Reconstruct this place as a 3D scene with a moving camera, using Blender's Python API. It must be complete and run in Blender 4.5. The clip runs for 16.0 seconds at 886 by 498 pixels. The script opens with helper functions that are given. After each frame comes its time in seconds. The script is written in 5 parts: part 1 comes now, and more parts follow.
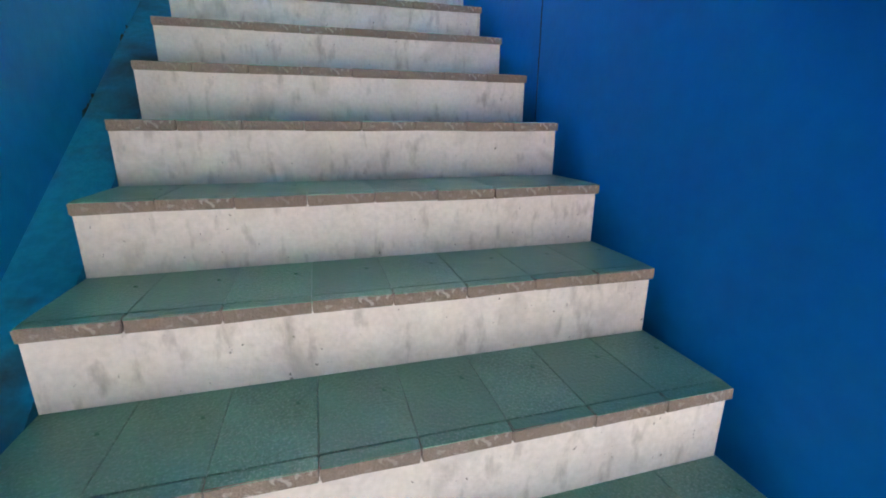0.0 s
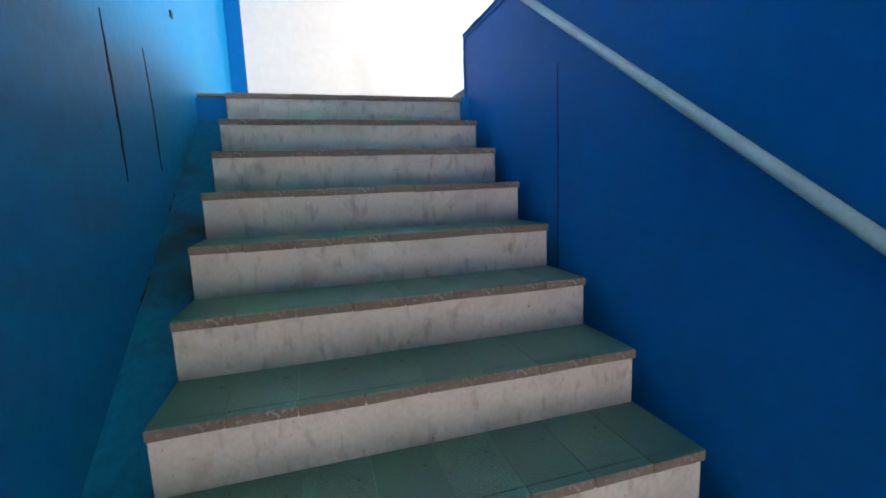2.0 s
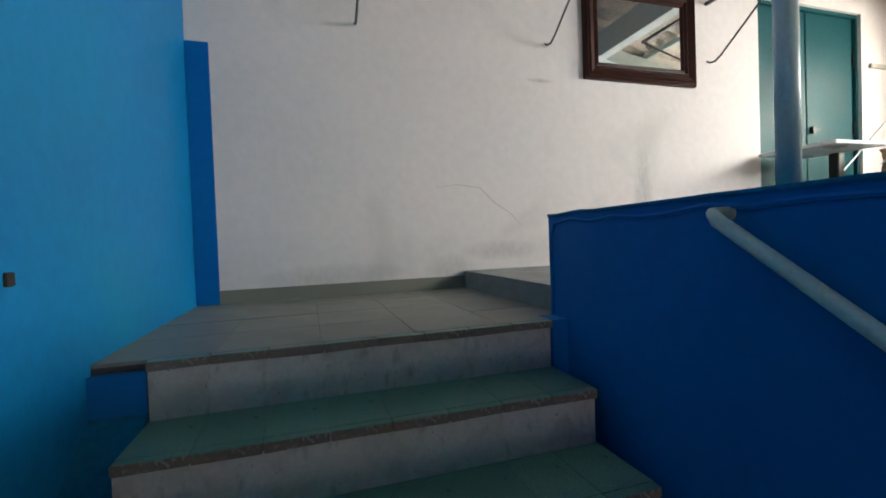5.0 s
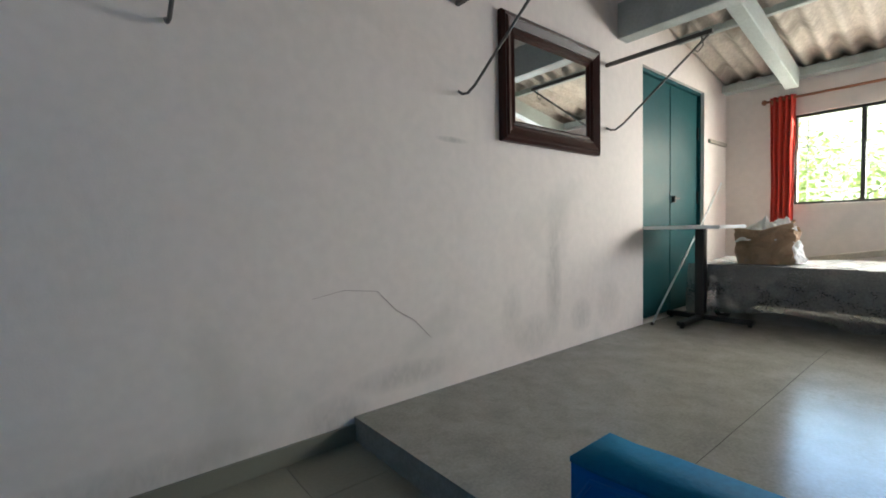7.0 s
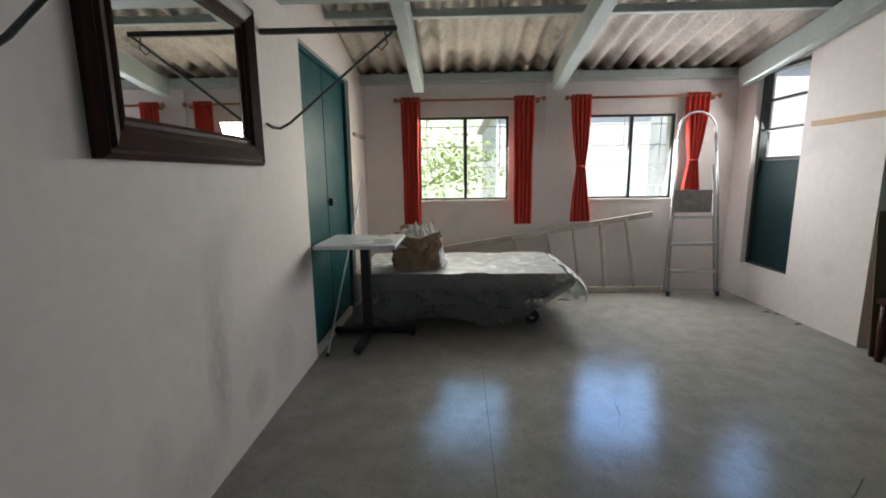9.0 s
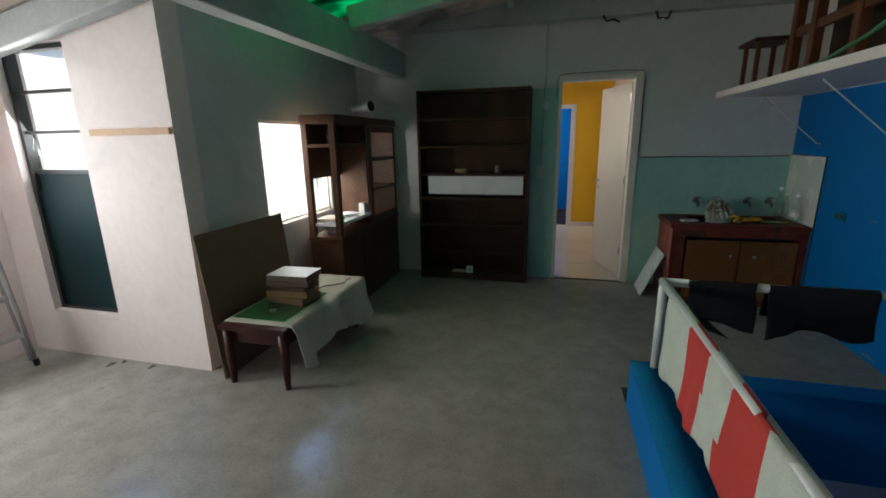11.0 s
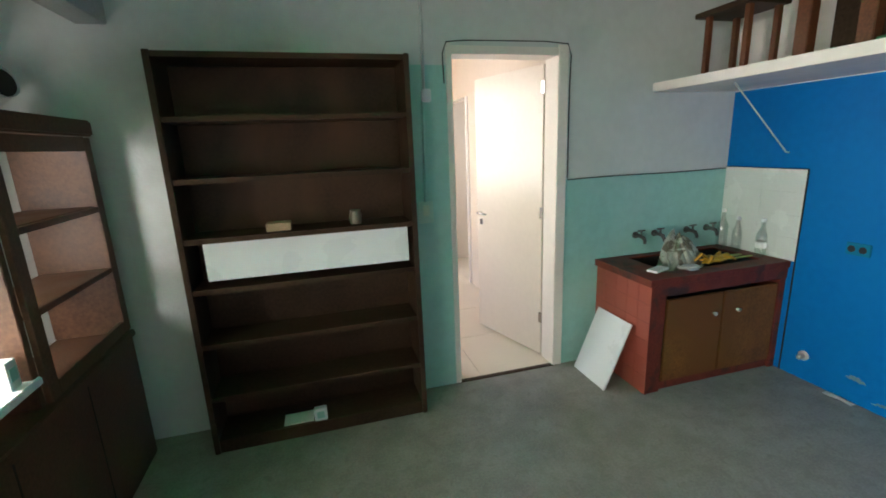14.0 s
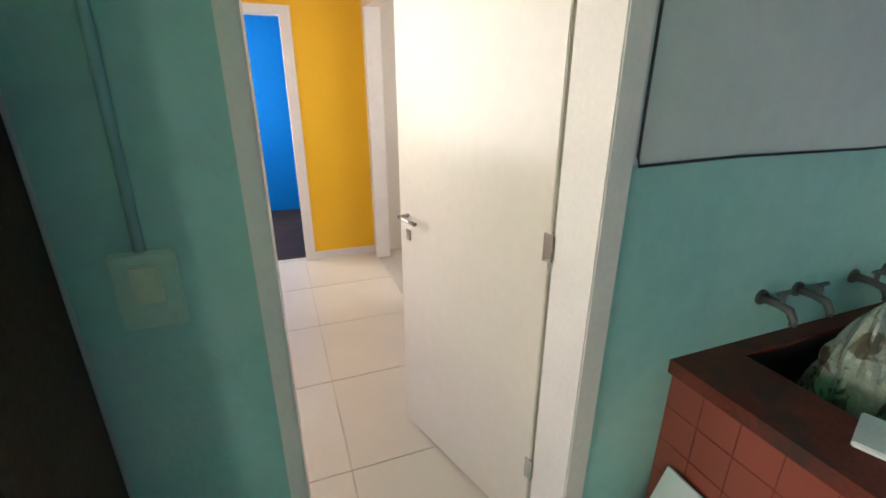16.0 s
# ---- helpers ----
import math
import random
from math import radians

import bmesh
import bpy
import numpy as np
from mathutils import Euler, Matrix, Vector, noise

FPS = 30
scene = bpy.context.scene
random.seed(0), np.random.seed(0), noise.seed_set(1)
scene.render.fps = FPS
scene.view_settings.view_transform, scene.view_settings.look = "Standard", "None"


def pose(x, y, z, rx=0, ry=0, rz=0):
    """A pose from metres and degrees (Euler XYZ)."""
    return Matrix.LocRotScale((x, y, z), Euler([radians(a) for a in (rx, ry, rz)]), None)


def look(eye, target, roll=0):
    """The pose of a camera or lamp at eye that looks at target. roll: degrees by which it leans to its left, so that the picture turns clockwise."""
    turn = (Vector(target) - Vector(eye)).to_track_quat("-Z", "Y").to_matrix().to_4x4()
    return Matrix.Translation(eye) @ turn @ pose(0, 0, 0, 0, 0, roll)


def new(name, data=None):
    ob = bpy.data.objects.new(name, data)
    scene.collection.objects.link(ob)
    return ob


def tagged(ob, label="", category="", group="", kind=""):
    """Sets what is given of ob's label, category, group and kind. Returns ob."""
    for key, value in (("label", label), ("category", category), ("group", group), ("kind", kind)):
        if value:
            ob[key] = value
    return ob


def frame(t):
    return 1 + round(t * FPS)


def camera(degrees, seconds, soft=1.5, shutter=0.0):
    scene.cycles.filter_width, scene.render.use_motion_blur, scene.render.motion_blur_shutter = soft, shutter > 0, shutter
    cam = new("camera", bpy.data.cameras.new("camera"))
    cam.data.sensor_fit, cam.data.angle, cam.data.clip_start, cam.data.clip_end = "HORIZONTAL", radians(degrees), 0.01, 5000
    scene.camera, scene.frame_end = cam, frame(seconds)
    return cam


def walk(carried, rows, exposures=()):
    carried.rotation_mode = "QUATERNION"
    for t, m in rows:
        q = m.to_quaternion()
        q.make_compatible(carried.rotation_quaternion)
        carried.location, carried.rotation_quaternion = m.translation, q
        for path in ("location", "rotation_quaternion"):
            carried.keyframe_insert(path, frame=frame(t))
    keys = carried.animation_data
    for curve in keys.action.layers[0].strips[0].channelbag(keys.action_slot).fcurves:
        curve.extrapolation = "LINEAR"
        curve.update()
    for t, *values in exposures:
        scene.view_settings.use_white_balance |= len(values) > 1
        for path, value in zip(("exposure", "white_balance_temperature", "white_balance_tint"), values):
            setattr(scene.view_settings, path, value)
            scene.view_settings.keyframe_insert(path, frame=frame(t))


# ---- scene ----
cam = camera(91.0, 16.0, soft=1.8)
PATH = [
    (0, (0.651, -3.82, -0.973), (1.176, -1.968, -1.517), 0.3),
    (0.5, (0.598, -3.652, -0.821), (1.191, -1.818, -1.356), -1.2),
    (1, (0.615, -3.467, -0.707), (1.309, -1.68, -1.279), -1.0),
    (1.5, (0.608, -3.313, -0.595), (1.273, -1.545, -1.251), -1.8),
    (2, (0.532, -3.775, -0.631), (1.086, -1.874, -0.912), -2.2),
    (2.5, (0.546, -3.641, -0.548), (1.067, -1.728, -0.815), -2.0),
    (3, (0.542, -3.417, -0.378), (1.047, -1.492, -0.575), -1.9),
    (3.5, (0.535, -3.222, -0.174), (1.062, -1.296, -0.279), -1.7),
    (4, (0.572, -3.026, -0.004), (1.104, -1.099, -0.061), -1.9),
    (4.2, (0.579, -2.946, 0.043), (1.092, -1.014, -0.022), -2.2),
    (6.3, (0.605, -2.06, 0.548), (1.46, -0.252, 0.552), -1.8),
    (6.5, (0.635, -1.962, 0.626), (1.544, -0.181, 0.583), -1.4),
    (7, (0.667, -1.681, 0.797), (1.934, -0.136, 0.709), -1.2),
    (7.5, (0.781, -1.478, 0.867), (2.295, -0.177, 0.743), -2.0),
    (8, (0.937, -1.265, 1.007), (2.59, -0.163, 0.773), -2.3),
    (8.5, (1.058, -1.116, 1.126), (2.907, -0.405, 0.851), -1.3),
    (9, (1.317, -0.969, 1.23), (3.288, -0.901, 0.896), -0.7),
    (9.5, (1.503, -0.901, 1.329), (3.426, -1.327, 0.979), -1.7),
    (10, (1.677, -0.901, 1.512), (3.279, -2.035, 1.127), -2.5),
    (10.2, (1.751, -1.032, 1.514), (3.151, -2.401, 1.105), -2.1),
    (12.3, (2.734, -2.253, 1.566), (2.329, -4.144, 1.055), -1.0),
    (12.5, (2.826, -2.419, 1.579), (2.408, -4.307, 1.069), -1.0),
    (13, (2.919, -2.878, 1.553), (2.515, -4.773, 1.057), -0.4),
    (13.5, (2.913, -3.349, 1.527), (2.511, -5.252, 1.06), -0.9),
    (14, (2.873, -3.828, 1.56), (2.354, -5.702, 1.096), -2.3),
    (14.5, (2.775, -4.334, 1.521), (2.107, -6.166, 1.08), -2.4),
    (15, (2.527, -4.774, 1.552), (1.729, -6.534, 1.038), -2.3),
    (15.5, (2.274, -5.187, 1.501), (1.468, -6.916, 0.901), -2.2),
    (16, (2.057, -5.604, 1.471), (1.392, -7.358, 0.777), 0.1),
]

walk(cam, [(t, look(eye, target, roll)) for t, eye, target, roll in PATH],
     exposures=[(0, 4.95), (1.5, 5.0), (1.9, 4.25), (2.4, 3.55), (3, 3.1), (3.5, 2.95), (4.2, 2.5), (6.3, 2.05), (7, 1.7), (8, 1.1), (9.5, 0.52), (10.2, 0.4), (12.3, 2.4), (13, 2.1), (13.5, 1.85), (14.0, 2.7), (14.5, 3.05), (15, 2.8), (16, 2.48)])

# ---- light ----
world = bpy.data.worlds.new("sky")
scene.world = world
world.use_nodes = True
wn = world.node_tree.nodes
sky = wn.new("ShaderNodeTexSky")
sky.sky_type = "NISHITA"
sky.sun_disc = False
sky.sun_elevation, sky.sun_rotation = radians(56), radians(292)
world.node_tree.links.new(sky.outputs[0], wn["Background"].inputs[0])
wn["Background"].inputs[1].default_value = 0.15


def lamp(name, kind, m, power, color=(1, 1, 1), size=(1, 1), angle=0.5):
    data = bpy.data.lights.new(name, kind)
    data.energy, data.color = power, color
    if kind == "AREA":
        data.shape, data.size, data.size_y = "RECTANGLE", size[0], size[1]
    elif kind == "SUN":
        data.angle = radians(angle)
    ob = new(name, data)
    ob.matrix_world = m
    return ob


lamp("sun", "SUN", look((0, 0, 10), (0.52, -0.21, 9.17)), 4.6, (1.0, 0.95, 0.86))
DAY = (0.96, 0.975, 1.0)
lamp("window_light", "AREA", look((6.02, -1.03, 1.4), (4.0, -1.03, 0.6)), 15.5, (1.0, 0.99, 0.85), (0.9, 0.84))
lamp("window_light", "AREA", look((6.02, -2.73, 1.4), (4.0, -2.73, 0.6)), 24.5, (0.90, 0.95, 1.0), (0.9, 0.84))
lamp("door_light", "AREA", look((5.37, -3.84, 1.77), (5.0, -2.0, 0.8)), 6.8, DAY, (0.55, 0.66))
lamp("window_light", "AREA", look((4.42, -5.1, 1.26), (2.5, -5.1, 0.6)), 10.5, (1.0, 0.92, 0.85), (1.0, 0.84))
lamp("hall_light", "AREA", look((3.16, -7.75, 1.6), (1.5, -7.75, 1.0)), 3.0, (1.0, 0.85, 0.76), (1.6, 1.1))
lamp("blue_room_light", "AREA", look((3.19, -10.3, 1.6), (2.0, -10.9, 1.0)), 9.2, DAY, (1.0, 1.0))
lamp("side_room_light", "AREA", look((-0.05, -8.4, 1.7), (1.3, -8.4, 1.0)), 4.8, DAY, (0.8, 0.9))
lamp("entry_light", "AREA", look((0.75, -7.3, -1.95), (0.75, -3.0, -1.2)), 2.1, (1.0, 0.86, 0.77), (1.2, 1.9))


# ---- materials ----
def mat(name, base, rough=0.6, metal=0.0, vary=0.12, scale=3.0, stain=None, stain_at=0.55, stain_soft=0.12, stain_scale=1.2,
        bump=0.12, bump_scale=90.0, spec=0.5, piece=0.0, rough_vary=0.1):
    m = bpy.data.materials.new(name)
    m.use_nodes = True
    nt = m.node_tree
    n, li = nt.nodes, nt.links
    b = n["Principled BSDF"]
    co = n.new("ShaderNodeTexCoord")

    def noise_tex(s, detail=6.0, distort=0.0):
        t = n.new("ShaderNodeTexNoise")
        t.inputs["Scale"].default_value, t.inputs["Detail"].default_value, t.inputs["Distortion"].default_value = s, detail, distort
        li.new(co.outputs["Object"], t.inputs["Vector"])
        return t

    def mix(a, bb, fac, mode="MIX"):
        x = n.new("ShaderNodeMix")
        x.data_type, x.blend_type = "RGBA", mode
        for sock, v in ((x.inputs[6], a), (x.inputs[7], bb), (x.inputs[0], fac)):
            if hasattr(v, "is_linked"):
                li.new(v, sock)
            else:
                sock.default_value = v if not isinstance(v, tuple) else (*v[:3], 1)
        return x.outputs[2]

    def ramp(src, lo, hi):
        r = n.new("ShaderNodeMapRange")
        r.inputs["From Min"].default_value, r.inputs["From Max"].default_value = lo, hi
        li.new(src, r.inputs["Value"])
        return r.outputs["Result"]

    big, fine = noise_tex(scale), noise_tex(scale * 14, 8.0)
    dark = tuple(c * (1 - vary * 1.6) for c in base)
    light = tuple(min(1, c * (1 + vary)) for c in base)
    col = mix(dark, light, ramp(big.outputs["Fac"], 0.3, 0.7))
    col = mix(col, mix(dark, light, ramp(fine.outputs["Fac"], 0.35, 0.65)), 0.4)
    if stain:
        st = noise_tex(stain_scale, 9.0, 0.6)
        col = mix(col, stain, ramp(st.outputs["Fac"], stain_at, stain_at + stain_soft))
    if piece:
        info = n.new("ShaderNodeObjectInfo")
        geo = n.new("ShaderNodeNewGeometry")
        ad = n.new("ShaderNodeMath")
        ad.operation = "ADD"
        li.new(info.outputs["Random"], ad.inputs[0])
        li.new(geo.outputs["Random Per Island"], ad.inputs[1])
        col = mix(col, tuple(c * (1 - piece) for c in base), ramp(ad.outputs[0], 0.4, 1.9))
    li.new(col, b.inputs["Base Color"])
    b.inputs["Metallic"].default_value = metal
    b.inputs["Specular IOR Level"].default_value = spec
    rr = ramp(big.outputs["Fac"], 0.25, 0.75)
    rm = n.new("ShaderNodeMapRange")
    rm.inputs["To Min"].default_value, rm.inputs["To Max"].default_value = max(0.02, rough - rough_vary), min(1, rough + rough_vary)
    li.new(rr, rm.inputs["Value"])
    li.new(rm.outputs["Result"], b.inputs["Roughness"])
    if bump:
        bt = noise_tex(bump_scale, 6.0)
        bn = n.new("ShaderNodeBump")
        bn.inputs["Strength"].default_value, bn.inputs["Distance"].default_value = bump, 0.01
        li.new(bt.outputs["Fac"], bn.inputs["Height"])
        li.new(bn.outputs["Normal"], b.inputs["Normal"])
    return m


def glow(name, color, strength):
    m = bpy.data.materials.new(name)
    m.use_nodes = True
    b = m.node_tree.nodes["Principled BSDF"]
    b.inputs["Base Color"].default_value = (*color, 1)
    b.inputs["Emission Color"].default_value = (*color, 1)
    b.inputs["Emission Strength"].default_value = strength
    return m


def glass(name, color=(1, 1, 1), rough=0.02, alpha=0.12):
    m = bpy.data.materials.new(name)
    m.use_nodes = True
    nt = m.node_tree
    n, li = nt.nodes, nt.links
    tr, gl, mx = n.new("ShaderNodeBsdfTransparent"), n.new("ShaderNodeBsdfGlossy"), n.new("ShaderNodeMixShader")
    tr.inputs[0].default_value = (*color, 1)
    gl.inputs["Roughness"].default_value = rough
    mx.inputs[0].default_value = alpha
    li.new(tr.outputs[0], mx.inputs[1])
    li.new(gl.outputs[0], mx.inputs[2])
    li.new(mx.outputs[0], n["Material Output"].inputs[0])
    return m


WHITE = mat("white_plaster", (0.80, 0.72, 0.68), 0.7, vary=0.05, scale=1.3, stain=(0.58, 0.56, 0.53), stain_at=0.6, stain_soft=0.25, stain_scale=1.6, bump=0.06, bump_scale=140)
BLUE = mat("blue_paint", (0.0015, 0.148, 0.435), 0.5, vary=0.07, scale=1.6, stain=(0.002, 0.145, 0.41), stain_at=0.5, stain_soft=0.3, bump=0.12, bump_scale=45, rough_vary=0.08, spec=0.12)
CAPBLUE = mat("worn_teal_blue_paint", (0.006, 0.15, 0.32), 0.7, vary=0.15, scale=5, stain=(0.01, 0.16, 0.27), stain_at=0.5, bump=0.25, bump_scale=40, spec=0.06)
TEALBLUE = mat("aged_turquoise_blue_paint", (0.004, 0.20, 0.47), 0.45, vary=0.1, scale=1.4, stain=(0.008, 0.22, 0.40), stain_at=0.48, stain_soft=0.3, stain_scale=0.9, bump=0.12, bump_scale=30, spec=0.15)
STRINGER = mat("grimy_turquoise_paint", (0.006, 0.17, 0.33), 0.6, vary=0.2, scale=3, stain=(0.025, 0.03, 0.028), stain_at=0.5, stain_soft=0.2, stain_scale=3.5, bump=0.2, spec=0.1)
MINT = mat("mint_green_plaster", (0.30, 0.545, 0.50), 0.5, vary=0.08, scale=1.5, stain=(0.40, 0.58, 0.53), stain_at=0.55, stain_soft=0.2, bump=0.12, bump_scale=60)
GREYGREEN = mat("pale_grey_green_plaster", (0.58, 0.60, 0.595), 0.65, vary=0.05, scale=1.2, stain=(0.45, 0.5, 0.49), stain_at=0.58, stain_soft=0.2, bump=0.12, bump_scale=60)
FLOOR = mat("polished_concrete", (0.295, 0.276, 0.24), 0.2, vary=0.17, scale=6, stain=(0.238, 0.224, 0.192), stain_at=0.52, stain_soft=0.22, stain_scale=20, bump=0.04, bump_scale=14, rough_vary=0.05, spec=0.0)


def sky_tinted_polish(m, face_on, grazing, rough):
    """A polish whose gloss grows at grazing angles, coloured to paint reflected sky."""
    n, li = m.node_tree.nodes, m.node_tree.links
    lw, pw, mx, gl, ad = n.new("ShaderNodeLayerWeight"), n.new("ShaderNodeMath"), n.new("ShaderNodeMix"), n.new("ShaderNodeBsdfGlossy"), n.new("ShaderNodeAddShader")
    lw.inputs["Blend"].default_value = 0.5
    pw.operation = "POWER"
    pw.inputs[1].default_value = 5.0
    li.new(lw.outputs["Facing"], pw.inputs[0])
    mx.data_type = "RGBA"
    li.new(pw.outputs[0], mx.inputs[0])
    mx.inputs[6].default_value, mx.inputs[7].default_value = (*face_on, 1), (*grazing, 1)
    li.new(mx.outputs[2], gl.inputs["Color"])
    gl.inputs["Roughness"].default_value = rough
    li.new(n["Principled BSDF"].outputs[0], ad.inputs[0])
    li.new(gl.outputs[0], ad.inputs[1])
    li.new(ad.outputs[0], n["Material Output"].inputs[0])


# blue in the gloss colour stands for the sky mirrored from the windows
sky_tinted_polish(FLOOR, (0.009, 0.019, 0.040), (0.13, 0.165, 0.21), 0.2)
LANDTILE = mat("grey_cement_tile", (0.25, 0.24, 0.195), 0.45, vary=0.25, scale=5, stain=(0.155, 0.14, 0.12), stain_at=0.45, stain_soft=0.3, stain_scale=3.5, piece=0.1, bump=0.1)
CREAMTILE = mat("cream_ceramic_tile", (0.72, 0.64, 0.52), 0.12, vary=0.05, scale=4, bump=0.0, piece=0.06, rough_vary=0.04)
TREAD = mat("green_stair_tile", (0.15, 0.325, 0.235), 0.34, vary=0.3, scale=9, stain=(0.33, 0.44, 0.37), stain_at=0.52, stain_soft=0.14, stain_scale=230, bump=0.25, bump_scale=120, piece=0.22)
NOSING = mat("worn_brown_nosing", (0.25, 0.195, 0.16), 0.7, vary=0.4, scale=22, stain=(0.42, 0.38, 0.34), stain_at=0.58, stain_scale=55, stain_soft=0.06, bump=0.6, bump_scale=140, piece=0.2)
RISER = mat("stained_white_riser", (0.62, 0.565, 0.535), 0.6, vary=0.1, scale=6, stain=(0.42, 0.385, 0.36), stain_at=0.54, stain_soft=0.25, stain_scale=9, bump=0.2, bump_scale=60)


def streaks(m, scale, color, low, high, amount):
    """Thin grimy marks, stretched as the scale says, over a painted surface."""
    n, li = m.node_tree.nodes, m.node_tree.links
    b = n["Principled BSDF"]
    co, mp, nz, mr, mx = n.new("ShaderNodeTexCoord"), n.new("ShaderNodeMapping"), n.new("ShaderNodeTexNoise"), n.new("ShaderNodeMapRange"), n.new("ShaderNodeMix")
    mp.inputs["Scale"].default_value = scale
    nz.inputs["Scale"].default_value, nz.inputs["Detail"].default_value = 1.0, 7
    mr.inputs["From Min"].default_value, mr.inputs["From Max"].default_value, mr.inputs["To Max"].default_value = low, high, amount
    mx.data_type = "RGBA"
    li.new(co.outputs["Object"], mp.inputs["Vector"])
    li.new(mp.outputs[0], nz.inputs["Vector"])
    li.new(nz.outputs["Fac"], mr.inputs["Value"])
    li.new(mr.outputs["Result"], mx.inputs[0])
    li.new(b.inputs["Base Color"].links[0].from_socket, mx.inputs[6])
    mx.inputs[7].default_value = (*color, 1)
    li.new(mx.outputs[2], b.inputs["Base Color"])


streaks(RISER, (30, 30, 12), (0.22, 0.20, 0.18), 0.56, 0.74, 0.6)
streaks(RISER, (75, 75, 60), (0.10, 0.09, 0.08), 0.69, 0.74, 0.8)
PALEGROUT = mat("pale_grout", (0.50, 0.44, 0.36), 0.85)
GROUT = mat("dark_grout", (0.08, 0.075, 0.07), 0.9)
# Near-black for painted shadow in gaps, and for dark joints and edge lines.
SHADEDIRT = mat("dark_shade_and_dirt", (0.03, 0.025, 0.022), 0.9)
YELLOW = mat("yellow_paint", (0.85, 0.46, 0.012), 0.5, vary=0.03)
CREAM = mat("cream_door_paint", (0.74, 0.66, 0.57), 0.22, vary=0.03, scale=2, bump=0.02, bump_scale=30, rough_vary=0.05)
TRIM = mat("white_trim_paint", (0.77, 0.71, 0.66), 0.45, vary=0.05, scale=5)
TEALDOOR = mat("teal_door_paint", (0.007, 0.075, 0.085), 0.5, vary=0.12, scale=3, bump=0.04, spec=0.22)
ASBESTOS = mat("corrugated_cement_sheet", (0.58, 0.51, 0.45), 0.85, vary=0.2, scale=3, stain=(0.17, 0.14, 0.115), stain_at=0.5, stain_soft=0.22, stain_scale=2.2, bump=0.3, bump_scale=70)
BEAMP = mat("pale_painted_beam", (0.44, 0.48, 0.46), 0.6, vary=0.12, scale=4, stain=(0.30, 0.31, 0.29), stain_at=0.58, bump=0.15)
OUTWALL = mat("outdoor_render", (0.55, 0.53, 0.5), 0.85, vary=0.15, scale=1.5)
SOIL = mat("ground_soil", (0.22, 0.19, 0.14), 0.95, vary=0.3, scale=0.6)
SHELFWOOD = mat("dark_shelf_wood", (0.048, 0.028, 0.016), 0.45, vary=0.35, scale=4, stain=(0.08, 0.042, 0.022), stain_at=0.55, bump=0.08, spec=0.16)
CABWOOD = mat("red_brown_cabinet_wood", (0.10, 0.05, 0.029), 0.42, vary=0.3, scale=5, bump=0.08, spec=0.2)
PIPE = mat("pale_turquoise_pipe_paint", (0.50, 0.66, 0.62), 0.35, vary=0.12, scale=8, stain=(0.3, 0.36, 0.33), stain_at=0.66, bump=0.08)
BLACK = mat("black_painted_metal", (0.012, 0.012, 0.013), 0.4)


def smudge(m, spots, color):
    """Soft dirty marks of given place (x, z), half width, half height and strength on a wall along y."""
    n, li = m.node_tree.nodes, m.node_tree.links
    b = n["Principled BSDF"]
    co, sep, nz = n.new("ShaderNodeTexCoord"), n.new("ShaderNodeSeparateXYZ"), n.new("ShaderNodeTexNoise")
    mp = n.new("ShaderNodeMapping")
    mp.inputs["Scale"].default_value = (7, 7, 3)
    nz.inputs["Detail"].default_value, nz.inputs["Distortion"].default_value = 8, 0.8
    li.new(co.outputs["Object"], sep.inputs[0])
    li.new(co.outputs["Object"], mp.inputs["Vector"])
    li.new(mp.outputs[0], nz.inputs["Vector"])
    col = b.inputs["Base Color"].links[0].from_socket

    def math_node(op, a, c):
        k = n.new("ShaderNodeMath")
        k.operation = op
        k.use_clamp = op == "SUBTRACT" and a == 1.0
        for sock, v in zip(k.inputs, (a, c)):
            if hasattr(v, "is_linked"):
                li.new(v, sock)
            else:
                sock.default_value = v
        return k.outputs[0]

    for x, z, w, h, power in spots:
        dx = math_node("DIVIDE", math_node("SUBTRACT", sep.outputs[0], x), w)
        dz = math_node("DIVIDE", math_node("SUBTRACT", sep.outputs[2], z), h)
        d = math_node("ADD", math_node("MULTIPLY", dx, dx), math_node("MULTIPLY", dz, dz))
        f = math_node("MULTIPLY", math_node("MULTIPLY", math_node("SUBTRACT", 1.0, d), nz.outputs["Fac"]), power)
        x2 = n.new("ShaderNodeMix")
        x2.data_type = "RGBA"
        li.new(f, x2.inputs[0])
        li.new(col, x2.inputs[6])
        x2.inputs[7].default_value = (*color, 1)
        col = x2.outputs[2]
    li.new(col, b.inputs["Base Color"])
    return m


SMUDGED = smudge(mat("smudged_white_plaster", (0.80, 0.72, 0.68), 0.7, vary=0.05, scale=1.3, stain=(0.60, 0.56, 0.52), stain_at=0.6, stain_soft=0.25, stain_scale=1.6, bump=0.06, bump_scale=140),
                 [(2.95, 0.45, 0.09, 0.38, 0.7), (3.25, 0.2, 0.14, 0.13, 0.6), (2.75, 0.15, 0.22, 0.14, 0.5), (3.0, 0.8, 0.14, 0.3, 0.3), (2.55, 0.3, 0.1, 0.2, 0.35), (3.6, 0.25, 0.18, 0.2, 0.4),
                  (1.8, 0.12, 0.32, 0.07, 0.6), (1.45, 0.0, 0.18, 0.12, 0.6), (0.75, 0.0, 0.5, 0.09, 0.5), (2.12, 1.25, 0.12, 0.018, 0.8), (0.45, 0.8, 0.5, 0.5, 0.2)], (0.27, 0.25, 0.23))


